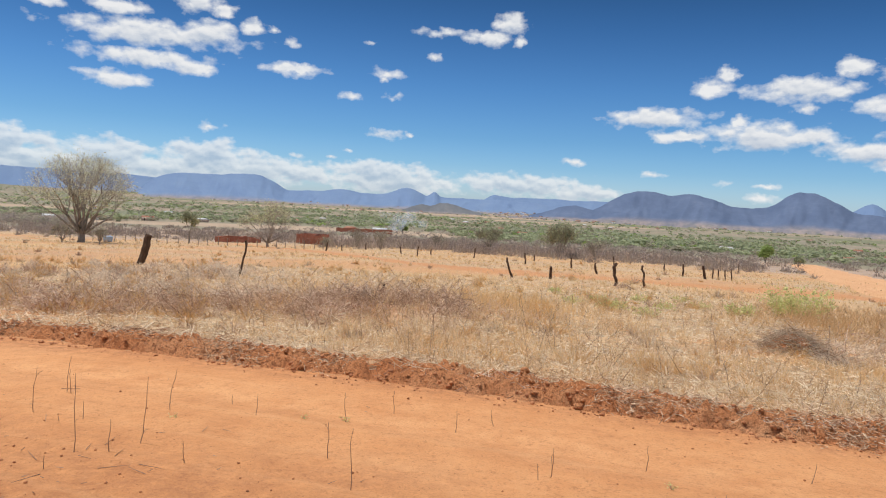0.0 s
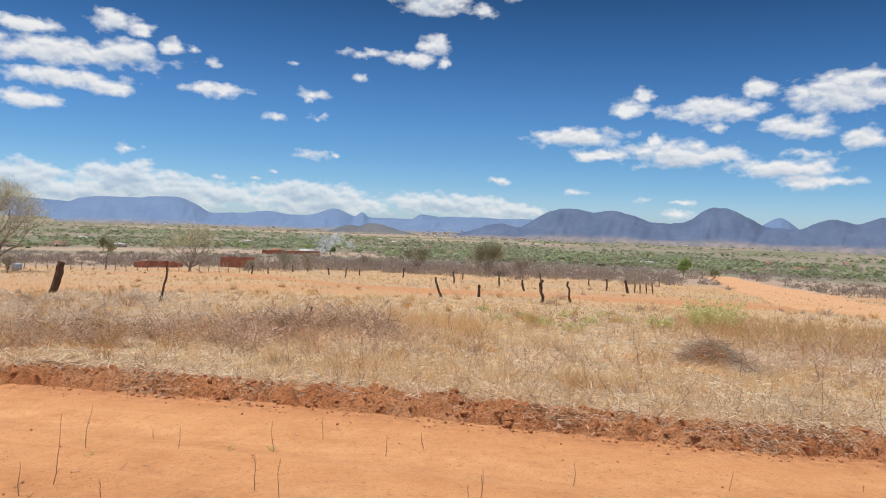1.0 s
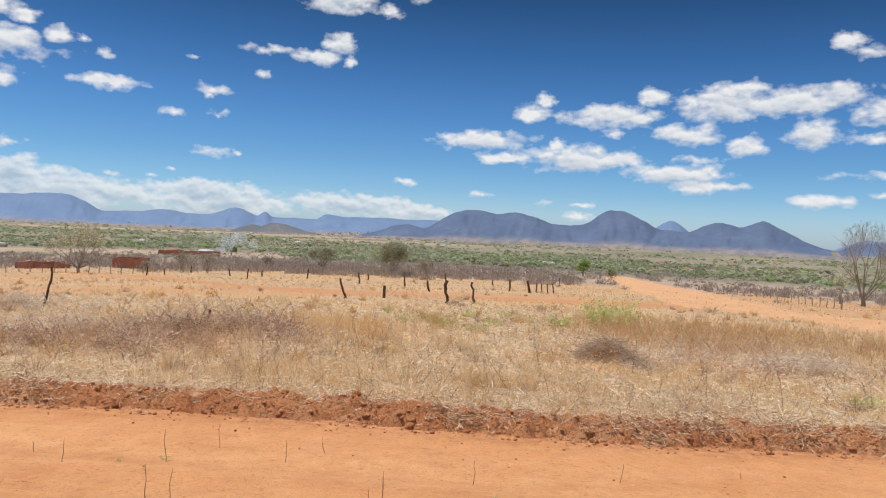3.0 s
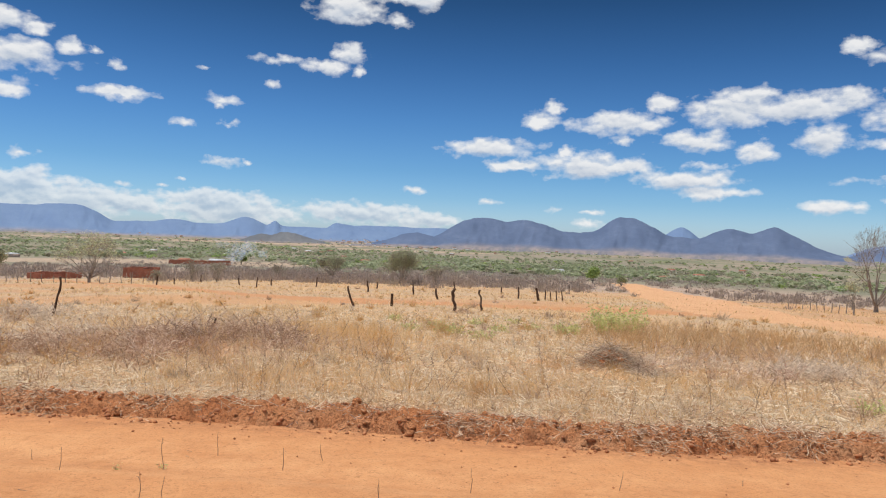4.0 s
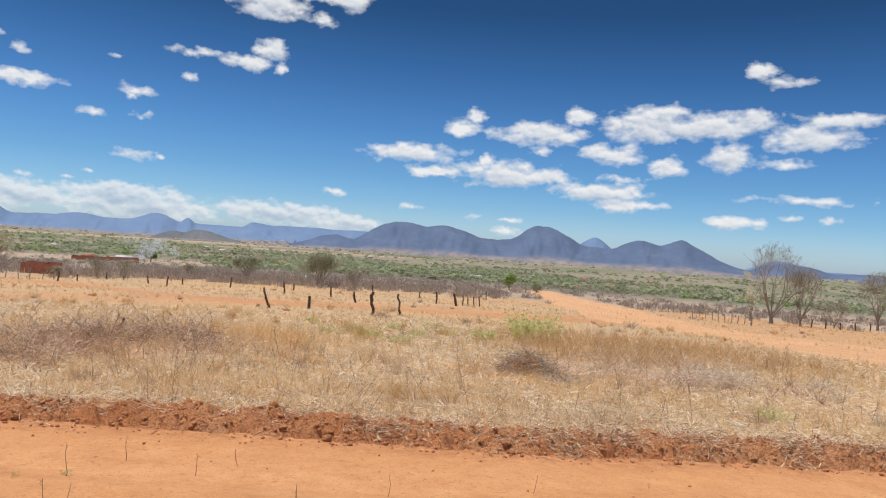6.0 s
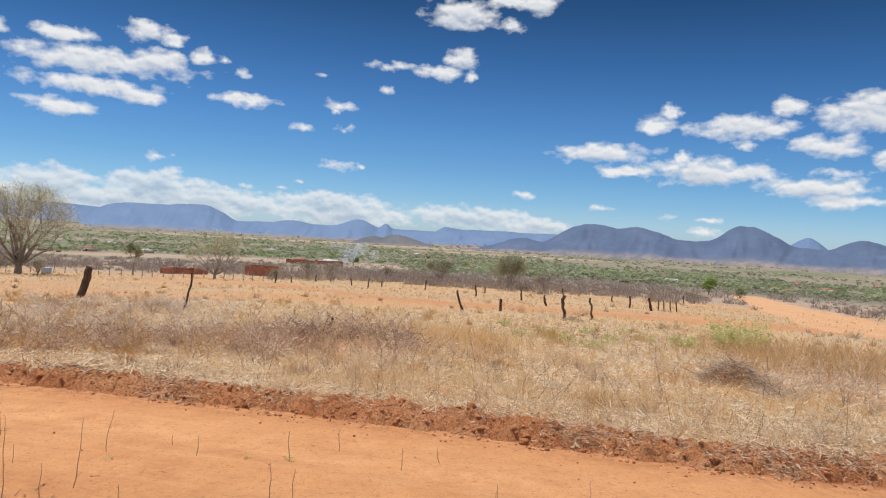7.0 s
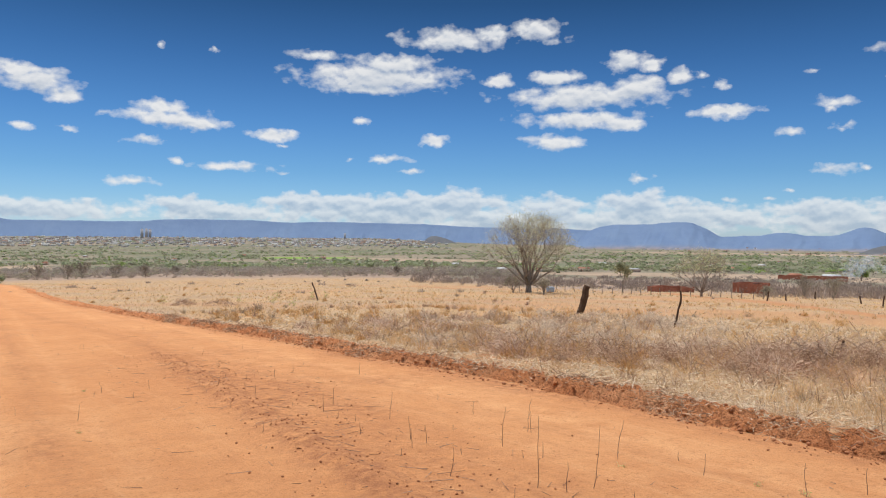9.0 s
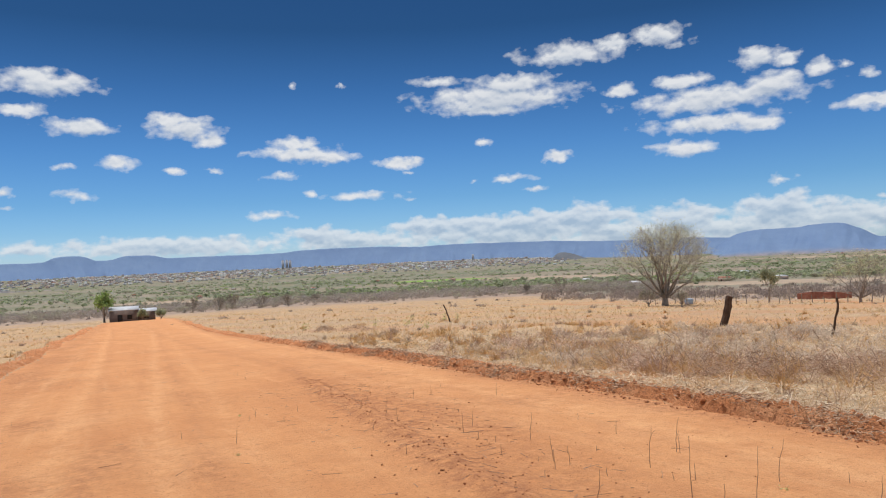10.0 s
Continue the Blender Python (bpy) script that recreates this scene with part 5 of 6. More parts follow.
def leaf_cloud(tips, count, size, loose, seed):
    rng = np.random.RandomState(seed)
    t = np.array(tips)[rng.randint(0, len(tips), count)] + rng.normal(0, loose, (count, 3))
    a = rng.normal(size=(count, 3))
    a /= np.linalg.norm(a, axis=1, keepdims=True)
    b = np.cross(a, rng.normal(size=(count, 3)))
    b /= np.linalg.norm(b, axis=1, keepdims=True)
    s = size * rng.uniform(0.5, 1.3, (count, 1))
    V = np.stack([t - a * s, t - b * s * 0.45, t + a * s, t + b * s * 0.45], 1).reshape(-1, 3)
    return V, np.arange(count * 4).reshape(-1, 4)


def place(ob, d, az, turn=0.0, sink=0.0):
    x, y = d * math.sin(radians(az)), d * math.cos(radians(az))
    ob.matrix_world = pose(x, y, float(ground_z(np.array(x), np.array(y))) - sink, 0, 0, turn)
    return ob


def tree(name, d, az, label, seed, height, spread, trunk, fork, stems, levels, leaves, size, leafmat, turn=0.0, loose=0.2, lean=0.0, thin=1.0, opening=1.35):
    lines, tips = limb_tree(seed, height, spread, trunk, fork, stems, levels, lean, opening)
    low = 0.00015 * d * thin
    lines = [(pts, [max(r, low) for r in rad], lv) for pts, rad, lv in lines]
    thing = place(new(name), d, az, turn)
    tagged(thing, label, "tree" if height > 3.4 else "bush")
    V, F = tubes(lines)
    part("trunk" if trunk > 0.1 else "stem", mesh_of("trunk", V, F, BARK, shade=True), thing)
    if leaves:
        V, F = leaf_cloud(tips, leaves, size, loose, seed)
        part("crown", mesh_of("crown", V, F, leafmat), thing)
    return thing


tree("field_tree", 100.0, -26.75, "large spreading tree with thin olive-yellow leaves in the dry field", 29, 11.0, 1.45, 0.42, 1.1, 14, 6, 9500, 0.085, OLIVE, 20, 0.4, 0.0, 0.5, 1.75)
tree("small_tree", 107.0, -13.75, "small rounded nearly bare tree beside a brick ruin", 8, 6.7, 1.4, 0.18, 0.6, 10, 5, 2200, 0.09, OLIVE, 0, 0.35, 0.0, 0.7, 1.6)
tree("slender_tree", 120.0, -19.5, "slender pale green young tree", 9, 5.6, 0.4, 0.12, 1.2, 3, 4, 900, 0.2, SAGE, 0, 0.3)
tree("bare_tree", 112.0, 43.6, "tall bare grey tree with upright limbs beside the fence", 12, 11.4, 0.95, 0.28, 0.9, 8, 6, 1500, 0.05, DULL, 40, 0.3, 0.0, 0.55)
tree("bare_tree", 114.0, 45.5, "bare slender grey tree with a few olive leaves", 14, 8.6, 0.85, 0.16, 0.8, 8, 6, 2600, 0.07, SAGE, 0, 0.35, 0.0, 0.55)
tree("bare_tree", 118.0, 42.2, "small bare grey tree", 15, 5.6, 0.5, 0.13, 0.6, 4, 4, 300, 0.12, OLIVE, 0, 0.25)
tree("bare_tree", 140.0, 50.2, "bare grey tree standing alone by the fence", 16, 9.8, 0.95, 0.2, 1.6, 8, 6, 2600, 0.07, SAGE, 0, 0.35, 0.0, 0.55)
tree("round_bush", 135.0, 9.3, "dense dull-green bush with bare twigs below", 21, 6.3, 1.5, 0.16, 0.4, 12, 5, 5200, 0.15, SAGE, 0, 0.35)
tree("round_bush", 150.0, 3.7, "broad flat-topped grey-green bush", 22, 5.0, 2.0, 0.18, 1.2, 10, 5, 1800, 0.17, SAGE, 30, 0.35)
tree("green_tree", 290.0, 24.2, "bright green round tree beside the side road", 24, 6.0, 0.95, 0.3, 0.9, 7, 4, 2600, 0.42, LIME, 0, 0.5)
tree("green_bush", 270.0, 26.4, "dark green low bush at the end of the road", 25, 3.3, 1.2, 0.15, 0.3, 7, 4, 1300, 0.3, GREEN, 0, 0.35)
tree("bare_tree", 330.0, -34.5, "bare dark tree at the foot of the field", 26, 9.5, 0.8, 0.3, 1.2, 5, 4, 500, 0.2, DULL, 0, 0.35)
tree("green_tree", 196.0, -69.1, "bright green tree beside the low building", 27, 7.0, 0.7, 0.25, 1.6, 6, 4, 1500, 0.35, LIME, 0, 0.4)
tree("green_tree", 500.0, -3.3, "round green tree near the smoke", 28, 7.5, 0.95, 0.4, 1.0, 6, 4, 1700, 0.6, LIME, 0, 0.6)
for i, (d, az, h) in enumerate(((128, -6.8, 3.4), (112, -5.0, 3.2), (118, -9.3, 1.7), (150, -0.5, 3.6), (121, 12.0, 3.8), (352, -58.0, 7), (348, -60.2, 8.5), (340, -61.1, 7.5), (346, -56.0, 7), (356, -54.0, 6), (350, -63.0, 7), (362, -37.2, 6),
                                (128, 47.6, 4.5), (132, 52.5, 4.2), (130, 54.5, 4.4), (96, -28.0, 2.2), (92, -25.6, 2.0))):
    tree("bare_bush" if h < 4.6 else "bare_tree", d, az, "leafless grey-brown thorny bush" if h < 4.6 else "leafless grey tree in the scrub", 40 + i, h, 1.5 if h < 4.6 else 1.1, 0.09, 0.3, 9, 4, 260, 0.14, DULL, 20 * i, 0.25)


def crown_shapes(rng, count, k, size, flat=0.75):
    """Lumpy crowns one metre high and wide, full down to the ground: the corners of k leaf clumps for each shape."""
    out = np.empty((count, k, 4, 3))
    for i in range(count):
        b = 7
        th, r = rng.uniform(0, 2 * np.pi, b), 0.30 * np.sqrt(rng.uniform(0, 1, b))
        centre = np.stack([r * np.cos(th), r * np.sin(th), rng.uniform(0.22, 0.66, b)], -1)
        pick = rng.randint(0, b, k)
        v = rng.normal(size=(k, 3))
        v[:, 2] = np.abs(v[:, 2]) * 1.1 - 0.35
        v /= np.linalg.norm(v, axis=1, keepdims=True)
        c = centre[pick] + v * rng.uniform(0.16, 0.30, b)[pick][:, None] * rng.uniform(0.85, 1.08, (k, 1))
        c[:, 2] = np.maximum(c[:, 2], 0.03)
        nrm = v + 0.55 * rng.normal(size=(k, 3))
        a = np.cross(nrm, rng.normal(size=(k, 3)))
        a /= np.linalg.norm(a, axis=1, keepdims=True)
        t = np.cross(nrm, a)
        t /= np.linalg.norm(t, axis=1, keepdims=True)
        s_ = size * rng.uniform(0.55, 1.3, (k, 1))
        out[i] = np.stack([c - a * s_, c - t * s_ * flat, c + a * s_, c + t * s_ * flat], 1)
    return out


def crowns(x, y, h, wide, rng, k, size, flat=0.75):
    shapes = crown_shapes(rng, 14, k, size, flat)[rng.randint(0, 14, len(x))]
    th = rng.uniform(0, 2 * np.pi, len(x))
    c, s_ = np.cos(th)[:, None, None], np.sin(th)[:, None, None]
    w = (h * wide)[:, None, None]
    px = (shapes[..., 0] * c - shapes[..., 1] * s_) * w + x[:, None, None]
    py = (shapes[..., 0] * s_ + shapes[..., 1] * c) * w + y[:, None, None]
    pz = shapes[..., 2] * h[:, None, None] + (ground_z(x, y) - 0.06 * h)[:, None, None]
    return np.stack([px, py, pz], -1).reshape(-1, 3)


def scatter_scrub():
    rng = np.random.RandomState(401)
    spots = []
    for lo, hi, d0, d1, count, h0, h1 in ((-10, 24, 108, 200, 900, 1.0, 2.7), (-14, 30, 150, 420, 1500, 1.2, 2.9), (-30, -9, 135, 420, 800, 0.9, 2.6), (28, 60, 118, 340, 700, 0.8, 2.4), (-84, -30, 335, 620, 1300, 1.2, 4.2), (-36, -24, 180, 420, 420, 0.8, 3.0), (-84, -30, 120, 330, 60, 0.5, 1.2), (-66, 58, 80, 150, 50, 0.5, 1.0)):
        az = np.radians(rng.uniform(lo, hi, count))
        d = np.exp(rng.uniform(math.log(d0), math.log(d1), count))
        x, y = d * np.sin(az), d * np.cos(az)
        near = smooth(d + 0.14 * d0 * grain(x, y, 18, 74, 2), d0 * 0.96, d0 * 1.3)
        keep = rng.uniform(size=count) < np.clip(0.12 + near, 0, 1) * np.clip(0.8 + 0.9 * grain(x, y, 30, 73, 2), 0.15, 1)
        h = (h0 + (h1 - h0) * rng.uniform(size=count) ** 1.2) * (0.55 + 0.45 * near)
        spots += list(zip(x[keep], y[keep], d[keep], h[keep]))
    VV, FF, at = [], [], 0
    for x, y, d, h in spots:
        if side_road(np.array(x), np.array(y)) > 0.05 or main_road(np.array(x), np.array(y)) > 0.05:
            continue
        k = 44 if d < 260 else 26
        p, q = twig_bush(rng, k)
        s = np.array([h * rng.uniform(1.0, 1.8), h * rng.uniform(1.0, 1.8), h])
        o = np.array([x, y, float(ground_z(np.array(x), np.array(y))) - 0.1])
        w = np.full(k, 0.00075 * d)
        if rng.uniform() < 0.4:
            continue
        v, f = slivers(p * s + o, q * s + o, w, w * 0.5, rng)
        VV.append(v)
        FF.append(f + at)
        at += len(v)
    stuff("thorn_scrub", np.concatenate(VV), np.concatenate(FF), SCRUB, "grey-brown leafless thorn scrub at the foot of the field", "scrub")
    # fuller, darker bushes among them
    x, y, d, h = (np.array(q) for q in zip(*spots))
    keep = (rng.uniform(size=len(x)) < 0.5) & (side_road(x, y) < 0.05) & (d < 430) & (d > 100)
    x, y, h = x[keep] + 1.0, y[keep], h[keep]
    V = crowns(x, y, h * rng.uniform(0.75, 1.1, len(x)), rng.uniform(1.2, 2.0, len(x)), rng, 46, 0.10, 0.22)
    stuff("thorn_bushes", V, np.arange(len(V)).reshape(-1, 4), THORN, "rounded dark grey-brown leafless bushes at the foot of the field", "scrub")
    # thickets of the same, seen as one grey-brown growth between the first green trees
    count = 2600
    az, d = np.radians(rng.uniform(-16, 58, count)), np.exp(rng.uniform(math.log(300), math.log(900), count))
    x, y = d * np.sin(az), d * np.cos(az)
    keep = (side_road(x, y) < 0.05) & (rng.uniform(size=count) < np.clip(0.6 + 1.1 * grain(x, y, 70, 76, 2), 0.05, 1) * smooth(np.degrees(az) + 0.04 * d, -2, 14))
    x, y = x[keep], y[keep]
    V = crowns(x, y, rng.uniform(1.4, 3.2, len(x)), rng.uniform(1.5, 2.6, len(x)), rng, 30, 0.13, 0.4)
    stuff("grey_thickets", V, np.arange(len(V)).reshape(-1, 4), BAREWOOD, "grey-brown leafless thickets between green trees", "scrub")
    # the wood of bare and half-bare trees below the crest, on the way to the town
    for name, mat, count, label in (("bare_wood", BAREWOOD, 2300, "dense wood of grey leafless trees below the field"), ("half_bare_wood", DULL, 620, "olive half-bare trees in the grey wood")):
        az, d = np.radians(rng.uniform(-84, -27, count)), rng.uniform(345, 620, count)
        x, y = d * np.sin(az), d * np.cos(az)
        keep = (main_road(x, y) < 0.05) & (rng.uniform(size=count) < np.clip(0.8 + 1.0 * grain(x, y, 45, 75, 2), 0.1, 1))
        x, y = x[keep], y[keep]
        V = crowns(x, y, rng.uniform(2.6, 5.6, len(x)), rng.uniform(1.1, 1.8, len(x)), rng, 56, 0.095, 0.35)
        stuff(name, V, np.arange(len(V)).reshape(-1, 4), mat, label, "trees")


def scatter_woods():
    rng = np.random.RandomState(402)
    for name, mat, count, d0, d1, label in (("valley_trees", GREEN, 15000, 370, 4300, "green trees and hedges dotted over the valley"),
                                            ("valley_bushes", DULL, 12000, 330, 4000, "dull olive bushes scattered over the valley"),
                                            ("valley_bright_trees", LIME, 1700, 400, 2400, "fresh green trees in the valley")):
        az = np.radians(rng.uniform(-84, 58, count))
        d = np.exp(rng.uniform(math.log(d0), math.log(d1), count))
        x, y = d * np.sin(az), d * np.cos(az)
        deg = np.degrees(az)
        groves = 1.5 * grain(x, y * 0.7, 210, 71, 3) + 1.1 * grain(x, y, 55, 72, 2)
        west = 1 - smooth(deg, -30, -22)
        start = 400 + 190 * west + 190 * smooth(deg, -26, -20) * (1 - smooth(deg, -4, 3))
        thick = smooth(d, start, start * 1.12) * (1 - 0.5 * smooth(d + 600 * grain(x, y, 300, 77, 2), 1700, 2600))
        clear = np.zeros(count)
        for px, py, rx, ry in ((-905, 965, 120, 100), (-640, 950, 190, 110), (-105, 500, 120, 70), (-40, 560, 110, 45), (-620, 620, 120, 60), (260, 1750, 300, 110)):
            clear = np.maximum(clear, 1 - smooth(np.hypot((x - px) / rx, (y - py) / ry), 0.8, 1.05))
        keep = (rng.uniform(size=count) < (0.45 + 0.55 * smooth(d, 600, 900)) * thick * np.clip(0.62 + 1.35 * groves, 0.05, 1) * (1 - 0.93 * clear)) & (side_road(x, y) < 0.05) & (main_road(x, y) < 0.05)
        x, y, d = x[keep], y[keep], d[keep]
        VV = []
        for lo, hi, k, size in ((0, 800, 46, 0.14), (800, 1500, 30, 0.17), (1500, 9999, 12, 0.26)):
            sel = (d >= lo) & (d < hi)
            m = int(sel.sum())
            h = (2.0 + 3.8 * rng.uniform(size=m) ** 1.5 + 0.7 * (lo == 0)) * (1.1 if mat is GREEN else 0.85)
            VV.append(crowns(x[sel], y[sel], h, rng.uniform(1.3, 2.3, m) * (1.7 if lo == 1500 else 1.0), rng, k, size))
        V = np.concatenate(VV)
        stuff(name, V, np.arange(len(V)).reshape(-1, 4), mat, label, "trees")


scatter_scrub()
scatter_woods()


# ---- fences, posts, stumps ----
def crooked(name, height, radius, bend, seed, mat=WOOD, sides=8):
    rng = random.Random(seed)
    pts, rad = [], []
    dx = dy = 0.0
    k = 8
    for i in range(k):
        f = i / (k - 1)
        dx += rng.gauss(0, bend * 0.035)
        dy += rng.gauss(0, bend * 0.035)
        pts.append(Vector((dx, dy, -0.25 + f * (height + 0.25))))
        rad.append(radius * (1.12 - 0.28 * f) * rng.uniform(0.86, 1.14))
    V, F = tubes([(pts, rad, 0)], sides)
    cap = [tuple(range(len(V) - sides, len(V)))]
    me = bpy.data.meshes.new(name)
    me.from_pydata([tuple(v) for v in V], [], [tuple(int(c) for c in f) for f in F] + cap)
    me.materials.append(mat)
    return me


def post(d, az, height, radius, tiltx, tilty, bend, seed, label, group="fence posts", mat=WOOD):
    ob = tagged(new("fence_post", crooked("fence_post", height, radius, bend, seed, mat)), label, "post", group)
    place(ob, d, az)
    ob.matrix_world = ob.matrix_world @ pose(0, 0, 0, tiltx, tilty, 0)
    return ob


stump = tagged(new("burnt_trunk", crooked("burnt_trunk", 1.5, 0.19, 0.7, 3)), "thick charred leaning dead trunk in the dry grass", "trunk")
place(stump, 38.4, -22.85)
stump.matrix_world = stump.matrix_world @ pose(0, 0, 0, 0, 11, 0)
post(28.8, -15.85, 1.42, 0.042, 0, 6, 1.0, 4, "thin crooked leaning branch used as a post", "")
post(39.0, 5.55, 1.15, 0.06, 0, -14, 1.0, 5, "leaning grey wooden fence post")
post(40.0, 8.65, 0.75, 0.08, 0, 0, 0.4, 6, "short thick wooden fence post")
post(35.6, 13.55, 1.12, 0.085, 0, 3, 1.8, 7, "crooked forked dark fence post")
post(37.0, 15.8, 1.10, 0.06, 0, 1, 1.8, 8, "crooked slim dark fence post")
post(60.6, -43.5, 1.6, 0.06, 0, -20, 1.0, 9, "leaning dead stick in the grass", "")
post(64.0, 20.2, 1.15, 0.11, 0, -12, 0.5, 10, "thick leaning fence post at a gap")
for i in range(4):
    post(66.0 + i, 20.75 + 0.42 * i, 0.95, 0.06, 0, -6, 0.5, 11 + i, "weathered grey fence post")
ROW = ((111.9, -6.1), (89.4, -2.05), (100.7, -0.95), (99.0, -3.3), (90.4, 2.5), (95.1, 7.3), (74.3, 10.2), (78, 6.6), (84, 17.2), (70, 18.6), (103, 13.5), (97, -8.0), (89.5, -9.25), (118, 22.5), (58, 12.2))
for i, (d, az) in enumerate(ROW):
    post(d, az, 1.05 + 0.25 * math.sin(i * 2.1), 0.085, 0, 6 * math.sin(i * 1.7), 0.6, 30 + i, "weathered grey fence post")
for i in range(26):
    az = -27.5 + i * 0.72
    post(112 - 0.5 * i + 3 * math.sin(i * 1.3), az, 1.05 + 0.2 * math.sin(i * 2.3), 0.055, 0, 5 * math.sin(i * 1.9), 0.6, 60 + i, "weathered grey fence post", "fence posts", BARK)
for i in range(22):
    f = i / 21
    az, d = 42.3 - 9.5 * f, 1 / (1 / 86 + f * (1 / 190 - 1 / 86))
    post(d, az, 1.15 + 0.12 * math.sin(i * 2.7), 0.05 + 0.04 * (i == 0), 0, 4 * math.sin(i), 0.5, 100 + i, "grey fence post beside the side road", "fence posts", BARK)
for i in range(12):
    post(112 + 2 * i, 46.2 + 0.9 * i, 1.2 + 0.15 * math.sin(i * 2.2), 0.085, 0, 5 * math.sin(i * 1.4), 0.5, 140 + i, "grey fence post below the bare trees")


# ---- heaps, shrubs and sprouts in the field ----
def brush_heap(d, az, rx, ry, h, count, seed, label, mats=(GREYWEED, TWIG), earth=False):
    rng = np.random.RandomState(seed)
    thing = tagged(place(new("brush_heap"), d, az), label, "brush heap")
    # a low core of earth
    core, f = [], []
    for i in range(9):
        for j in range(16):
            q, t = i / 8, 2 * math.pi * j / 16
            r = 1 + 0.16 * rng.normal()
            core.append((rx * 0.85 * q * r * math.cos(t), ry * 0.85 * q * r * math.sin(t), h * 0.88 * (1 - q * q) * (0.85 + 0.3 * rng.uniform()) - 0.06))
            if i:
                f.append(((i - 1) * 16 + j, i * 16 + j, i * 16 + (j + 1) % 16, (i - 1) * 16 + (j + 1) % 16))
    if earth:
        part("earth_core", mesh_of("earth_core", core, np.array(f), CLODS), thing)
    for name, mat, k in (("dry_stalk_tangle", mats[0], count), ("dark_twig_tangle", mats[1], count // 3)):
        t, q = rng.uniform(0, 2 * np.pi, k), np.sqrt(rng.uniform(0, 1, k))
        p = np.stack([rx * q * np.cos(t), ry * q * np.sin(t), h * (1 - q * q) * rng.uniform(0.55, 1.05, k)], -1)
        th, ln = rng.uniform(0, 2 * np.pi, k), rng.uniform(0.06, 0.42, k)
        e = p + np.stack([np.cos(th) * ln, np.sin(th) * ln, ln * rng.uniform(-0.45, 0.6, k)], -1)
        e[:, 2] = np.maximum(e[:, 2], 0.0)
        V, F = sticks(p, e, np.full(k, 0.011), np.full(k, 0.006), rng)
        part(name, mesh_of(name, V, F, mat), thing)
    return thing


brush_heap(14.0, 26.4, 0.68, 0.55, 0.52, 1000, 501, "heap of uprooted grey-brown dry weeds on red earth", (GREYWEED, HUMPWEED), True)
brush_heap(13.4, 29.0, 0.45, 0.4, 0.14, 260, 502, "flattened pile of grey dry weeds", (GREYWEED, BROWNWEED))
brush_heap(34.5, 14.3, 0.5, 0.4, 0.25, 200, 504, "small dark heap of dead branches beside the fence", (BROWNWEED, TWIG))
brush_heap(30.0, -17.4, 0.6, 0.5, 0.22, 260, 505, "small heap of grey dead branches", (GREYWEED, BROWNWEED))
brush_heap(52.0, -53.5, 0.8, 0.8, 0.5, 420, 506, "dark heap of dug-out roots in the grass", (BROWNWEED, TWIG))
brush_heap(50.0, -51.0, 1.3, 0.9, 0.35, 300, 507, "low pile of earth and dead roots", (BROWNWEED, TWIG))
post(16.8, -6.3, 0.55, 0.028, 12, 38, 2.0, 15, "short dark dead branch sticking out of the weeds", "")


def shrub(d, az, width, height, leaves, size, mat, seed, label, name="green_shrub", k=60):
    rng = np.random.RandomState(seed)
    thing = tagged(place(new(name), d, az), label, "shrub")
    th, r = rng.uniform(0, 2 * np.pi, k), np.sqrt(rng.uniform(0, 1, k)) * width / 2
    top = np.stack([np.cos(th) * r, np.sin(th) * r, height * rng.uniform(0.5, 1.0, k)], -1)
    low = top * np.array([0.35, 0.35, 0]) - (0, 0, 0.03)
    V, F = sticks(low, top, np.full(k, min(0.008, 0.02 * width) + 0.0001 * d), np.full(k, 0.001 + 0.0001 * d), rng)
    part("stems", mesh_of("stems", V, F, BROWNWEED), thing)
    pts = low[rng.randint(0, k, 900)]
    i = rng.randint(0, k, 900)
    pts = low[i] + (top[i] - low[i]) * rng.uniform(0.3, 1.0, (900, 1))
    V, F = leaf_cloud([tuple(p) for p in pts], leaves, size, min(0.07, 0.1 * width), seed)
    V[:, 2] = np.maximum(V[:, 2], 0.0)
    part("leaves", mesh_of("leaves", V, F, mat), thing)
    return thing


shrub(24.5, 26.3, 2.3, 1.05, 1900, 0.05, SPROUT, 511, "feathery pale green shrub among dry weeds")
shrub(23.5, 22.8, 1.0, 0.35, 500, 0.045, SPROUT, 512, "low yellow-green leafy weed")
shrub(11.8, 44.6, 0.55, 0.22, 260, 0.03, SPROUT, 513, "small yellow-green leafy weed")
shrub(20.8, 13.4, 0.9, 0.22, 420, 0.04, SPROUT, 514, "low yellow-green leafy weed")
for i, (d, az) in enumerate(((22, 10.5), (24, 12.4), (26, 15.5), (22.5, 17.5), (28, 18.5), (25, 20.0), (27, 9.0), (19.5, 16.0))):
    shrub(d, az, 0.7 + 0.3 * math.sin(i * 3.1), 0.2, 260, 0.04, SPROUT, 520 + i, "low yellow-green leafy weed")
for i, (d, az) in enumerate(((52, -47.0), (55, -49.5), (70, -46.5), (48, -45.5), (58, -55.0), (61, -43.0), (62, -43.9))):
    shrub(d, az, 0.6, 0.8, 60, 0.06, SPROUT, 540 + i, "thin half-green weed standing in the grass", "field_weed", 10)


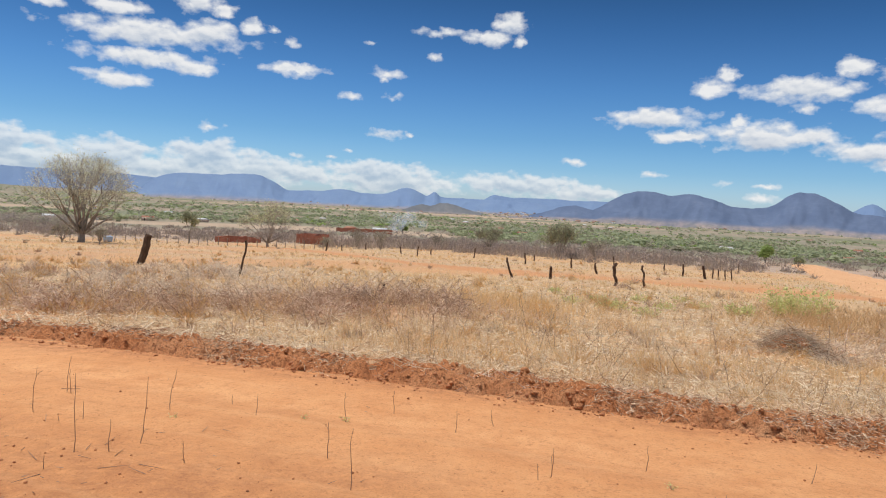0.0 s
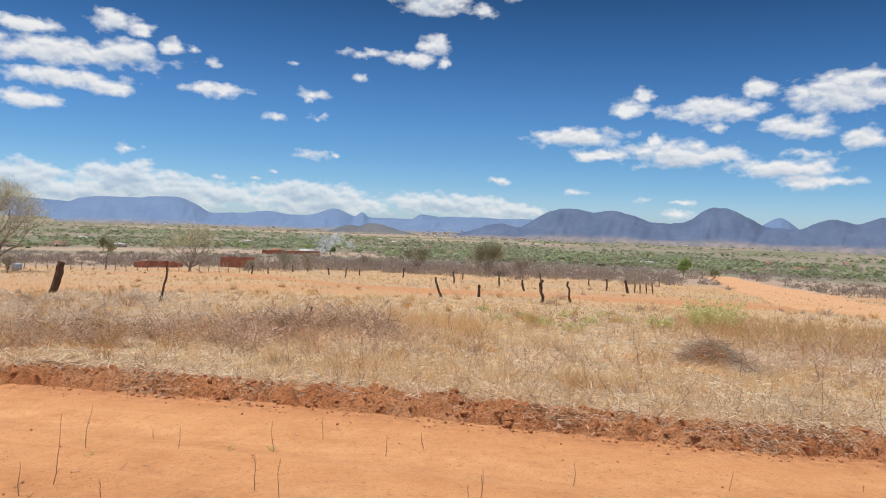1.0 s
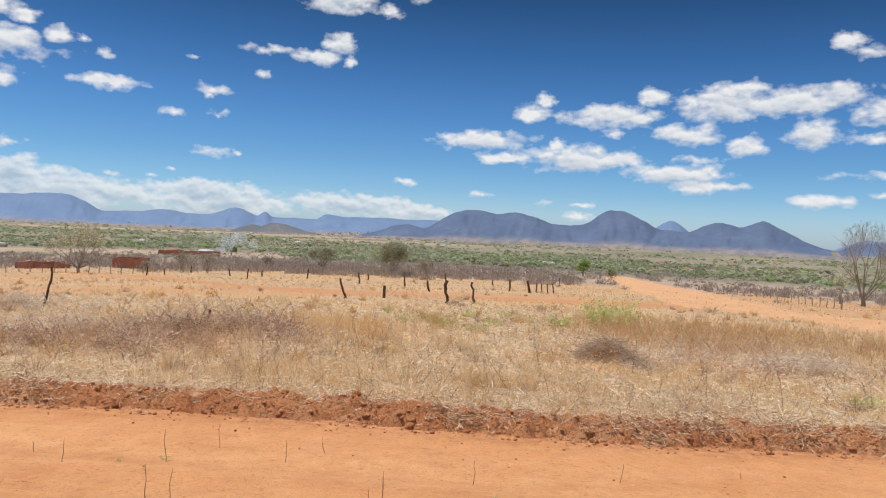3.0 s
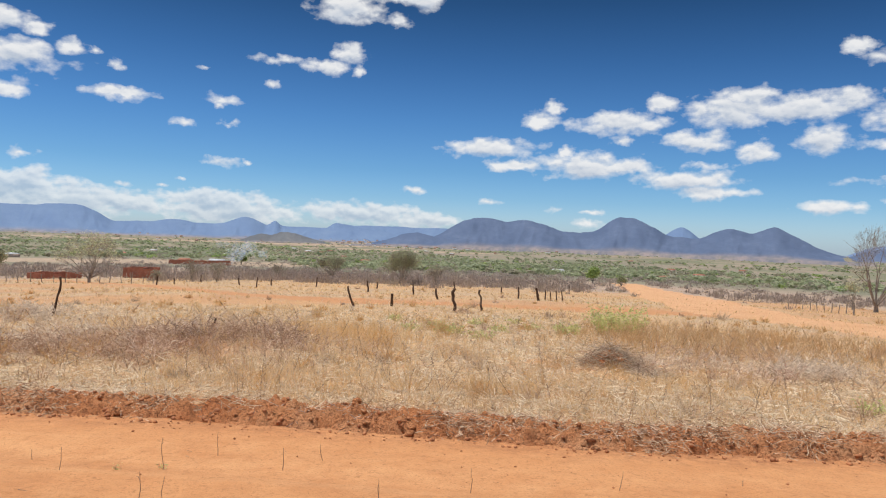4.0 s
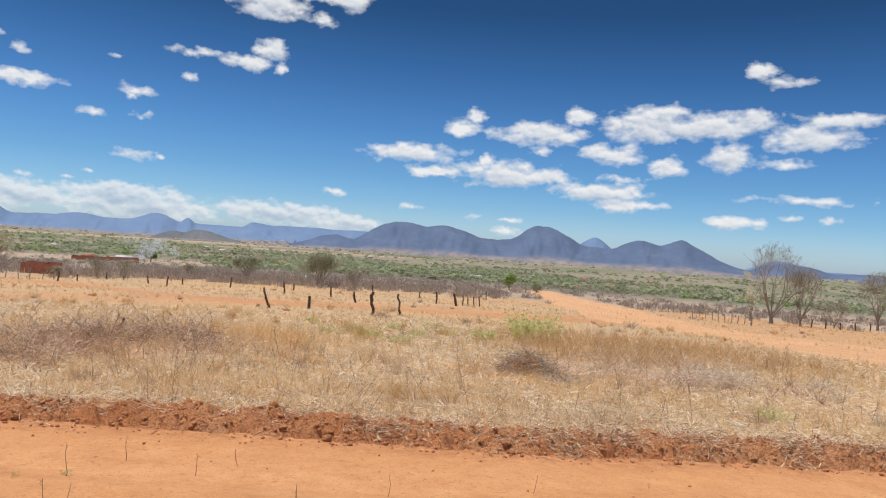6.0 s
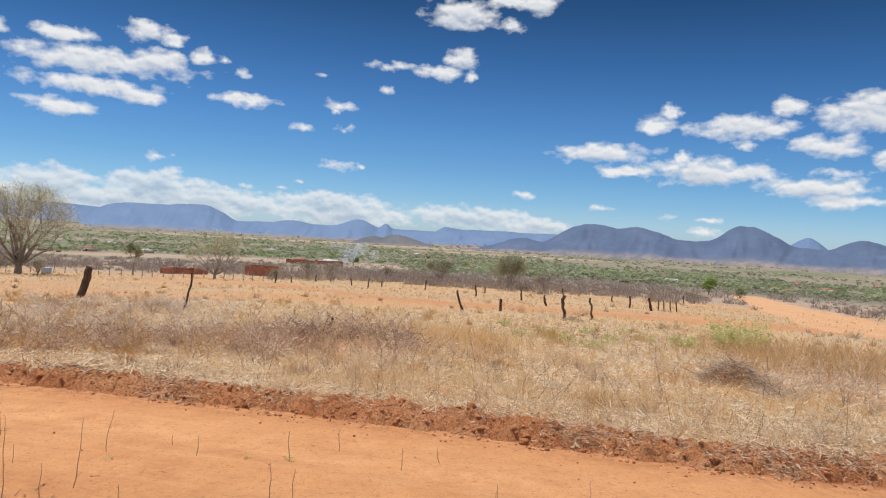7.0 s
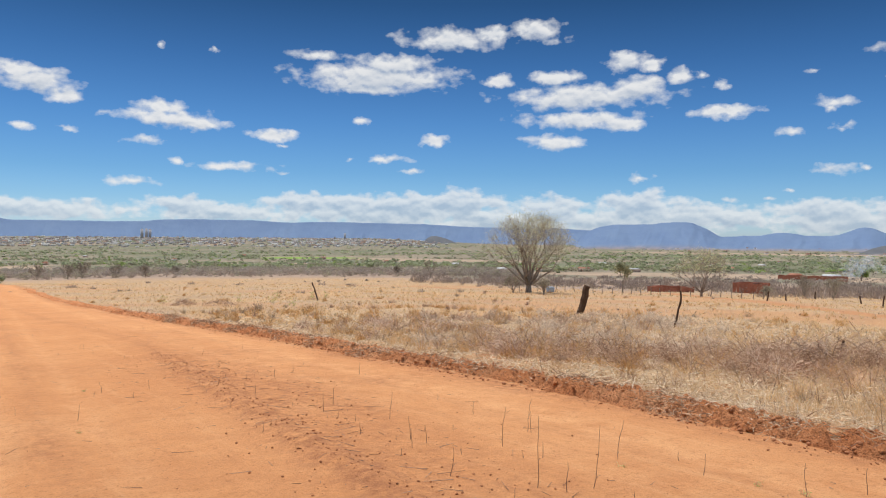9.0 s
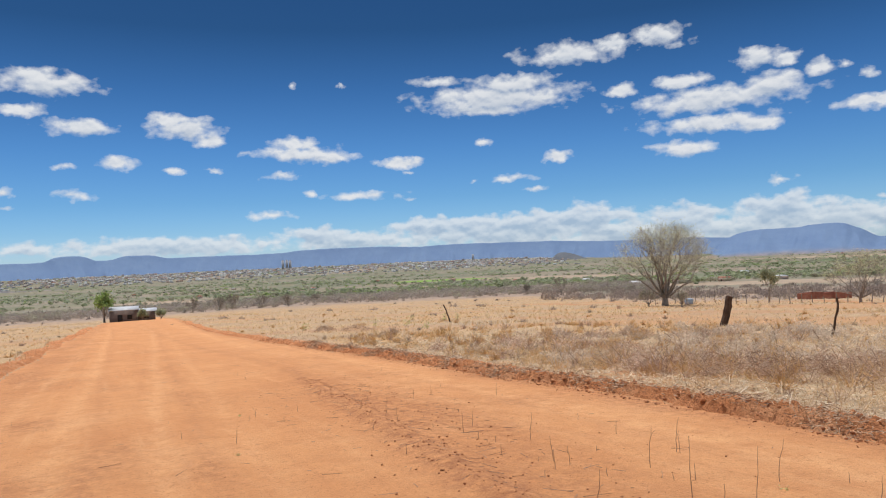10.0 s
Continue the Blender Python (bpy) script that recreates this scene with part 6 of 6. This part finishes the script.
def road_stalk(u, n, h, seed, label="thin dead stalk standing in the dirt road", name="dead_stalk"):
    rng = np.random.RandomState(seed)
    x, y = u * UX + n * NX, u * UY + n * NY
    ob = tagged(new(name), label, "stalk", "stalks in the road")
    ob.matrix_world = pose(x, y, float(ground_z(np.array(x), np.array(y))), 0, 0, rng.uniform(0, 360))
    pts, rad, dx, dy = [], [], 0.0, 0.0
    for i in range(6):
        pts.append(Vector((dx, dy, -0.03 + i / 5 * h)))
        rad.append(0.0034 * (1.1 - 0.13 * i))
        dx += rng.normal(0.015, 0.022) * h
        dy += rng.normal(0, 0.02) * h
    lines = [(pts, rad, 0)]
    for _ in range(rng.randint(0, 3)):
        i = rng.randint(1, 5)
        th, ln = rng.uniform(0, 6.28), h * rng.uniform(0.05, 0.16)
        e = pts[i] + Vector((math.cos(th) * ln, math.sin(th) * ln, ln * 0.8))
        lines.append(([pts[i], (pts[i] + e) / 2 + Vector((0, 0, 0.01)), e], [0.0024, 0.002, 0.0016], 3))
    V, F = tubes(lines)
    part("stem", mesh_of("stem", V, F, TWIG, shade=True), ob)
    return ob


rs = random.Random(77)
STALKS = [(4.03, 4.23, 0.55), (5.0, 3.5, 0.28), (1.8, 6.2, 0.18), (4.3, 3.87, 0.62), (2.1, 4.03, 0.42), (3.0, 5.6, 0.3), (4.6, 5.2, 0.4), (5.6, 4.6, 0.45), (6.4, 4.0, 0.3), (3.4, 4.0, 0.2), (2.6, 4.6, 0.3),
          (7.5, 4.4, 0.35), (6.0, 5.3, 0.4), (8.5, 4.0, 0.3), (1.0, 5.0, 0.25), (0.4, 5.6, 0.22), (3.8, 5.4, 0.22), (9.8, 3.6, 0.25)]
for i, (u, n, h) in enumerate(STALKS):
    road_stalk(u, n, h, 600 + i)
for i in range(46):
    road_stalk(rs.uniform(-2, 14), rs.gauss(4.2, 1.2), 0.08 + 0.2 * rs.random() ** 2, 640 + i)
for i in range(44):
    road_stalk(rs.uniform(7, 34), rs.uniform(-2.5, 6.5), 0.05 + 0.12 * rs.random(), 740 + i, "short dead weed stem in the dirt road")
for i, (u, n) in enumerate(((3.02, 5.61), (3.35, 5.5), (0.2, 5.2), (4.4, 5.0), (12.5, 1.8), (9.0, 1.2))):
    x, y = u * UX + n * NX, u * UY + n * NY
    shrub(math.hypot(x, y), math.degrees(math.atan2(x, y)), 0.10, 0.04, 40, 0.010, SPROUT, 700 + i, "tiny green sprout in the dirt road", "sprout", 9)


# ---- buildings ----
WHITE = make_plain("limewashed_wall", (0.66, 0.64, 0.60), (0.78, 0.76, 0.72), 0.4)
PINK = make_plain("faded_plaster", (0.50, 0.34, 0.27), (0.60, 0.46, 0.38), 0.4)
TILE = make_plain("clay_tiles", (0.30, 0.13, 0.085), (0.40, 0.19, 0.12), 0.8)
SHEET = make_plain("weathered_sheet_roof", (0.46, 0.46, 0.46), (0.62, 0.61, 0.60), 0.5, 0.6)
# for solid door and window slabs: the unlit inside is put into the colour
DARKGAP = make_plain("painted_dark_opening", (0.03, 0.028, 0.025), (0.05, 0.045, 0.04), 1.0)
GREYWALL = make_plain("grey_brown_wall", (0.17, 0.135, 0.115), (0.25, 0.20, 0.17), 0.8)


def box(x0, y0, z0, x1, y1, z1):
    v = [(x, y, z) for z in (z0, z1) for y in (y0, y1) for x in (x0, x1)]
    f = [(0, 2, 3, 1), (4, 5, 7, 6), (0, 1, 5, 4), (2, 6, 7, 3), (0, 4, 6, 2), (1, 3, 7, 5)]
    return np.array(v, dtype=float), np.array(f)


def joined(pieces):
    VV, FF, at = [], [], 0
    for v, f in pieces:
        VV.append(v)
        FF.append(f + at)
        at += len(v)
    return np.concatenate(VV), np.concatenate(FF)


def ruin(d, az, width, depth, height, turn, label, gaps, seed):
    """Unroofed walls of raw brick with broken tops and door gaps."""
    rng = random.Random(seed)
    thing = tagged(place(new("brick_ruin"), d, az, turn, 0.3), label, "ruin")
    t = 0.16

    def stretch(axis, at, a, b):
        """One length of wall whose top steps down by whole courses."""
        k = max(1, int((b - a) / 1.5))
        line, h = [(a, 0.0)], height
        for i in range(k):
            if rng.random() < 0.45:
                h = height - 0.14 * rng.choice((0, 0, 1, 2))
            line += [(a + (b - a) * i / k, h), (a + (b - a) * (i + 1) / k, h)]
        line.append((b, 0.0))
        m = len(line)
        V = [((p, at + o, z) if axis == 0 else (at + o, p, z)) for o in (-t / 2, t / 2) for p, z in line]
        me = bpy.data.meshes.new("wall")
        me.from_pydata(V, [], [tuple(range(m)), tuple(range(2 * m - 1, m - 1, -1))] + [(q, q + m, (q + 1) % m + m, (q + 1) % m) for q in range(m)])
        me.materials.append(BRICK)
        bm = bmesh.new()
        bm.from_mesh(me)
        bmesh.ops.remove_doubles(bm, verts=bm.verts, dist=0.001)
        bmesh.ops.recalc_face_normals(bm, faces=bm.faces)
        bm.to_mesh(me)
        bm.free()
        part("wall", me, thing)

    def wall(axis, at, length, gap):
        p = -length / 2
        for a, b in gap:
            stretch(axis, at, p, a)
            p = b
        stretch(axis, at, p, length / 2)

    wall(0, -depth / 2, width, gaps)
    wall(0, depth / 2, width, ())
    wall(1, -width / 2 + t, depth - 2 * t - 0.02, ())
    wall(1, width / 2 - t, depth - 2 * t - 0.02, ())
    wall(1, width * 0.1, depth - 2 * t - 0.02, ())
    return thing


ruin(140.0, -15.95, 7.0, 4.5, 1.5, -10, "low unroofed ruin of raw red brick walls", ((-0.6, 0.3), (2.2, 2.9)), 801)
ruin(143.0, -10.3, 5.3, 4.0, 2.3, -8, "unroofed box of raw red brick walls", (), 802)
ruin(468.0, -6.3, 36, 8, 2.9, 5, "long low red brick building far down in the valley", ((-3, -1),), 803)


def house(name, d, az, turn, w, dp, h, rise, wallmat, roofmat, label, doors=2):
    thing = tagged(place(new(name), d, az, turn, 0.3), label, "house")
    part("wall", mesh_of("wall", *box(-w / 2, -dp / 2, 0, w / 2, dp / 2, h), wallmat), thing)
    o = 0.35
    v = np.array([(-w / 2 - o, -dp / 2 - o, h - 0.05), (w / 2 + o, -dp / 2 - o, h - 0.05), (w / 2 + o, dp / 2 + o, h - 0.05), (-w / 2 - o, dp / 2 + o, h - 0.05),
                  (-w / 2 - o, 0, h + rise), (w / 2 + o, 0, h + rise),
                  (-w / 2 - o, -dp / 2 - o, h + 0.09), (w / 2 + o, -dp / 2 - o, h + 0.09), (w / 2 + o, dp / 2 + o, h + 0.09), (-w / 2 - o, dp / 2 + o, h + 0.09)])
    part("roof", mesh_of("roof", v, [np.array([(6, 7, 5, 4), (8, 9, 4, 5), (0, 1, 7, 6), (2, 3, 9, 8), (0, 3, 2, 1)]), np.array([(3, 0, 6), (3, 6, 9), (9, 6, 4), (1, 2, 8), (1, 8, 7), (7, 8, 5)])], roofmat), thing)
    for i in range(doors):
        x = -w / 2 + w * (i + 0.75) / (doors + 0.5)
        kind = "door" if i == 0 else "window"
        z0, z1 = (0.3, 2.3) if i == 0 else (1.2, 2.2)
        part(kind, mesh_of(kind, *box(x - 0.45, -dp / 2 - 0.02, z0, x + 0.45, -dp / 2 + 0.05, min(z1, h - 0.3)), DARKGAP), thing)
    return thing


def roadside_house():
    thing = tagged(place(new("roadside_shed"), 196.0, -67.2, 66, 0.4), "low grey-brown shed with pale sheet roofs beside the road", "shed")
    part("wall", mesh_of("wall", *box(-5.2, -3, 0, 1.2, 3, 3.3), GREYWALL), thing)
    part("wall", mesh_of("wall", *box(1.22, -2.4, 0, 5.2, 2.4, 2.7), GREYWALL), thing)
    for x0, x1, z0, dp in ((-5.5, 1.4, 3.34, 3.4), (1.25, 5.6, 2.74, 2.9)):
        v, f = box(x0, -dp, z0, x1, dp, z0 + 0.12)
        v[:, 2] += (v[:, 1] + dp) * 0.09
        part("roof", mesh_of("roof", v, f, SHEET), thing)
    part("door", mesh_of("door", *box(-3.4, -3.05, 0, -2.3, -2.9, 2.3), DARKGAP), thing)
    part("window", mesh_of("window", *box(-1.2, -3.05, 1.2, -0.1, -2.9, 2.2), DARKGAP), thing)
    part("window", mesh_of("window", *box(2.6, -2.45, 1.1, 3.7, -2.3, 2.0), DARKGAP), thing)


roadside_house()
tree("green_bush", 190.0, -66.6, "dark green bush in front of the shed", 29, 2.6, 0.9, 0.1, 0.3, 6, 4, 900, 0.22, GREEN, 0, 0.25)
tree("green_bush", 191.0, -65.3, "green bush beside the shed", 30, 2.4, 0.9, 0.1, 0.3, 6, 4, 700, 0.22, GREEN, 0, 0.25)

hr = random.Random(91)
HOUSES = [(484, -7.4), (486, -5.1), (760, -11.5), (900, -13.0), (1000, -9.6), (1250, -8.6), (1300, 1.7), (1500, 0.6), (1450, 3.4), (1250, 2.8), (900, 4.5), (700, 6.2), (1200, 8.4), (1500, 13.0), (1650, 15.0),
          (1800, 16.5), (1700, 11.0), (800, 13.6), (520, 21.5), (480, 29.5), (620, 32.0), (900, 30.0), (1100, 35.0), (1500, 27.0), (560, -25.5), (600, -22.4), (520, -28.8), (620, -18.6), (900, -21.0),
          (1100, -26.0), (800, -32.5), (1000, -38.0), (1200, -43.0), (1400, -49.0), (1100, -54.0), (1500, -60.0), (900, -62.5), (1300, -67.0)]
for d, az in HOUSES:
    house("valley_house", d, az, hr.uniform(-40, 40), hr.uniform(6, 9.5), hr.uniform(5, 7), hr.uniform(2.6, 3.1), hr.uniform(0.9, 1.4), WHITE if hr.random() < 0.5 else PINK, TILE if hr.random() < 0.75 else SHEET,
          "small farmhouse among trees in the valley")


TOWNGREY = make_plain("weathered_town_walls", (0.36, 0.335, 0.33), (0.52, 0.48, 0.46), 0.02)


def town():
    rng = np.random.RandomState(95)
    groups = {0: [], 1: [], 2: [], 3: []}
    for i in range(2500):
        az = math.radians(rng.choice((rng.normal(-69, 5), rng.uniform(-80, -34), rng.normal(-56, 6), rng.normal(-42, 4))))
        d = rng.triangular(2600, 3600, 4250)
        if math.degrees(az) > -32 or math.degrees(az) < -82:
            continue
        x, y = d * math.sin(az), d * math.cos(az)
        z = float(ground_z(np.array(x), np.array(y)))
        w, h = rng.uniform(4, 11), rng.uniform(3, 6.5)
        v, f = box(x - w / 2, y - 5, z - 1, x + w / 2, y + 5, z + h)
        groups[rng.choice((0, 0, 1, 3, 3, 3))].append((v, f))
        if rng.uniform() < 0.14:
            groups[2].append(box(x - w / 2 - 0.4, y - 5.4, z + h + 0.02, x + w / 2 + 0.4, y + 5.4, z + h + 0.9))
    for i in range(150):
        az = math.radians(rng.normal(12, 11))
        d = rng.uniform(2200, 3600)
        x, y = d * math.sin(az), d * math.cos(az)
        z = float(ground_z(np.array(x), np.array(y)))
        w, h = rng.uniform(6, 14), rng.uniform(3.5, 6)
        groups[0 if rng.uniform() < 0.7 else 1].append(box(x - w / 2, y - 5, z - 1, x + w / 2, y + 5, z + h))
        groups[2].append(box(x - w / 2 - 0.4, y - 5.4, z + h + 0.02, x + w / 2 + 0.4, y + 5.4, z + h + 1.1))
    for k, (name, mat, label) in enumerate((("town_walls", WHITE, "pale walls of a distant town"), ("town_plaster", PINK, "faded plaster walls of a distant town"), ("town_roofs", TILE, "clay roofs of a distant town"), ("town_blocks", TOWNGREY, "weathered grey walls of a distant town"))):
        V, F = joined(groups[k])
        stuff(name, V, F, mat, label, "town")


town()
TOWERWALL = make_plain("tower_concrete", (0.42, 0.42, 0.45), (0.54, 0.54, 0.56), 0.1)
for i, az in enumerate((-56.25, -55.95, -55.7)):
    thing = tagged(place(new("apartment_tower"), 3900, az, 10, 1.0), "tall grey apartment tower over the distant town", "tower", "apartment towers")
    part("wall", mesh_of("wall", *box(-4.5, -5, 0, 4.5, 5, 46 - 3 * (i == 2)), TOWERWALL), thing)
    part("roof", mesh_of("roof", *box(-2.5, -3, 46.02 - 3 * (i == 2), 2.5, 3, 49 - 3 * (i == 2)), PINK), thing)
thing = tagged(place(new("apartment_tower"), 3900, -41.3, 10, 1.0), "slim grey tower over the distant town", "tower", "apartment towers")
part("wall", mesh_of("wall", *box(-3.5, -5, 0, 3.5, 5, 34), TOWERWALL), thing)


# ---- small things far off ----
def drum():
    rng = random.Random(5)
    thing = tagged(place(new("water_tank"), 106.0, -25.05, 0, 0.05), "small pale blue plastic water tank in the dry field", "tank")
    lines = [([Vector((0, 0, 0)), Vector((0, 0, 0.08)), Vector((0, 0, 0.62)), Vector((0, 0, 0.7))], [0.52, 0.56, 0.6, 0.56], 0)]
    V, F = tubes(lines, 20)
    part("tank_body", mesh_of("tank_body", V, F, TANKBLUE, shade=True), thing)
    lid = [([Vector((0, 0, 0.7)), Vector((0, 0, 0.74)), Vector((0, 0, 0.80))], [0.62, 0.6, 0.12], 0)]
    V, F = tubes(lid, 20)
    part("lid", mesh_of("lid", V, F, TANKBLUE, shade=True), thing)


TANKBLUE = make_plain("faded_blue_plastic", (0.33, 0.42, 0.55), (0.42, 0.50, 0.60), 2.0, 0.5)
drum()


def smoke_plume():
    """Thin blue-white smoke of a brush fire: faint overlapping wisps."""
    m = bpy.data.materials.new("thin_smoke")
    m.use_nodes = True
    nt = m.node_tree
    nt.nodes.clear()
    out = nt.nodes.new("ShaderNodeOutputMaterial")
    lit = wire(nt, "BsdfDiffuse", Color=(0.80, 0.86, 0.94, 1))
    shone = wire(nt, "BsdfTranslucent", Color=(0.80, 0.86, 0.94, 1))
    haze = wire(nt, "MixShader", i0=0.5, i1=lit.outputs[0], i2=shone.outputs[0])
    clear = wire(nt, "BsdfTransparent")
    mix = wire(nt, "MixShader", i0=0.17, i1=clear.outputs[0], i2=haze.outputs[0])
    nt.links.new(mix.outputs[0], out.inputs[0])
    rng = np.random.RandomState(88)
    k = 64
    f = rng.uniform(0, 1, k) ** 0.8
    side = rng.normal(0, 1, k) * (1.2 + 8 * f) + 10 * f
    c = np.stack([-36 + side, 486 + rng.normal(0, 4, k), np.zeros(k)], -1)
    c[:, 2] = ground_z(c[:, 0], c[:, 1]) + 1 + 14 * f * rng.uniform(0.5, 1.0, k)
    a = rng.normal(size=(k, 3))
    a /= np.linalg.norm(a, axis=1, keepdims=True)
    b = np.cross(a, rng.normal(size=(k, 3)))
    b /= np.linalg.norm(b, axis=1, keepdims=True)
    s = (1.2 + 3.0 * f[:, None]) * rng.uniform(0.6, 1.2, (k, 1))
    V = np.stack([c - a * s, c - b * s, c + a * s, c + b * s], 1).reshape(-1, 3)
    stuff("smoke", V, np.arange(4 * k).reshape(-1, 4), m, "thin bluish smoke rising from a brush fire", "smoke")


smoke_plume()
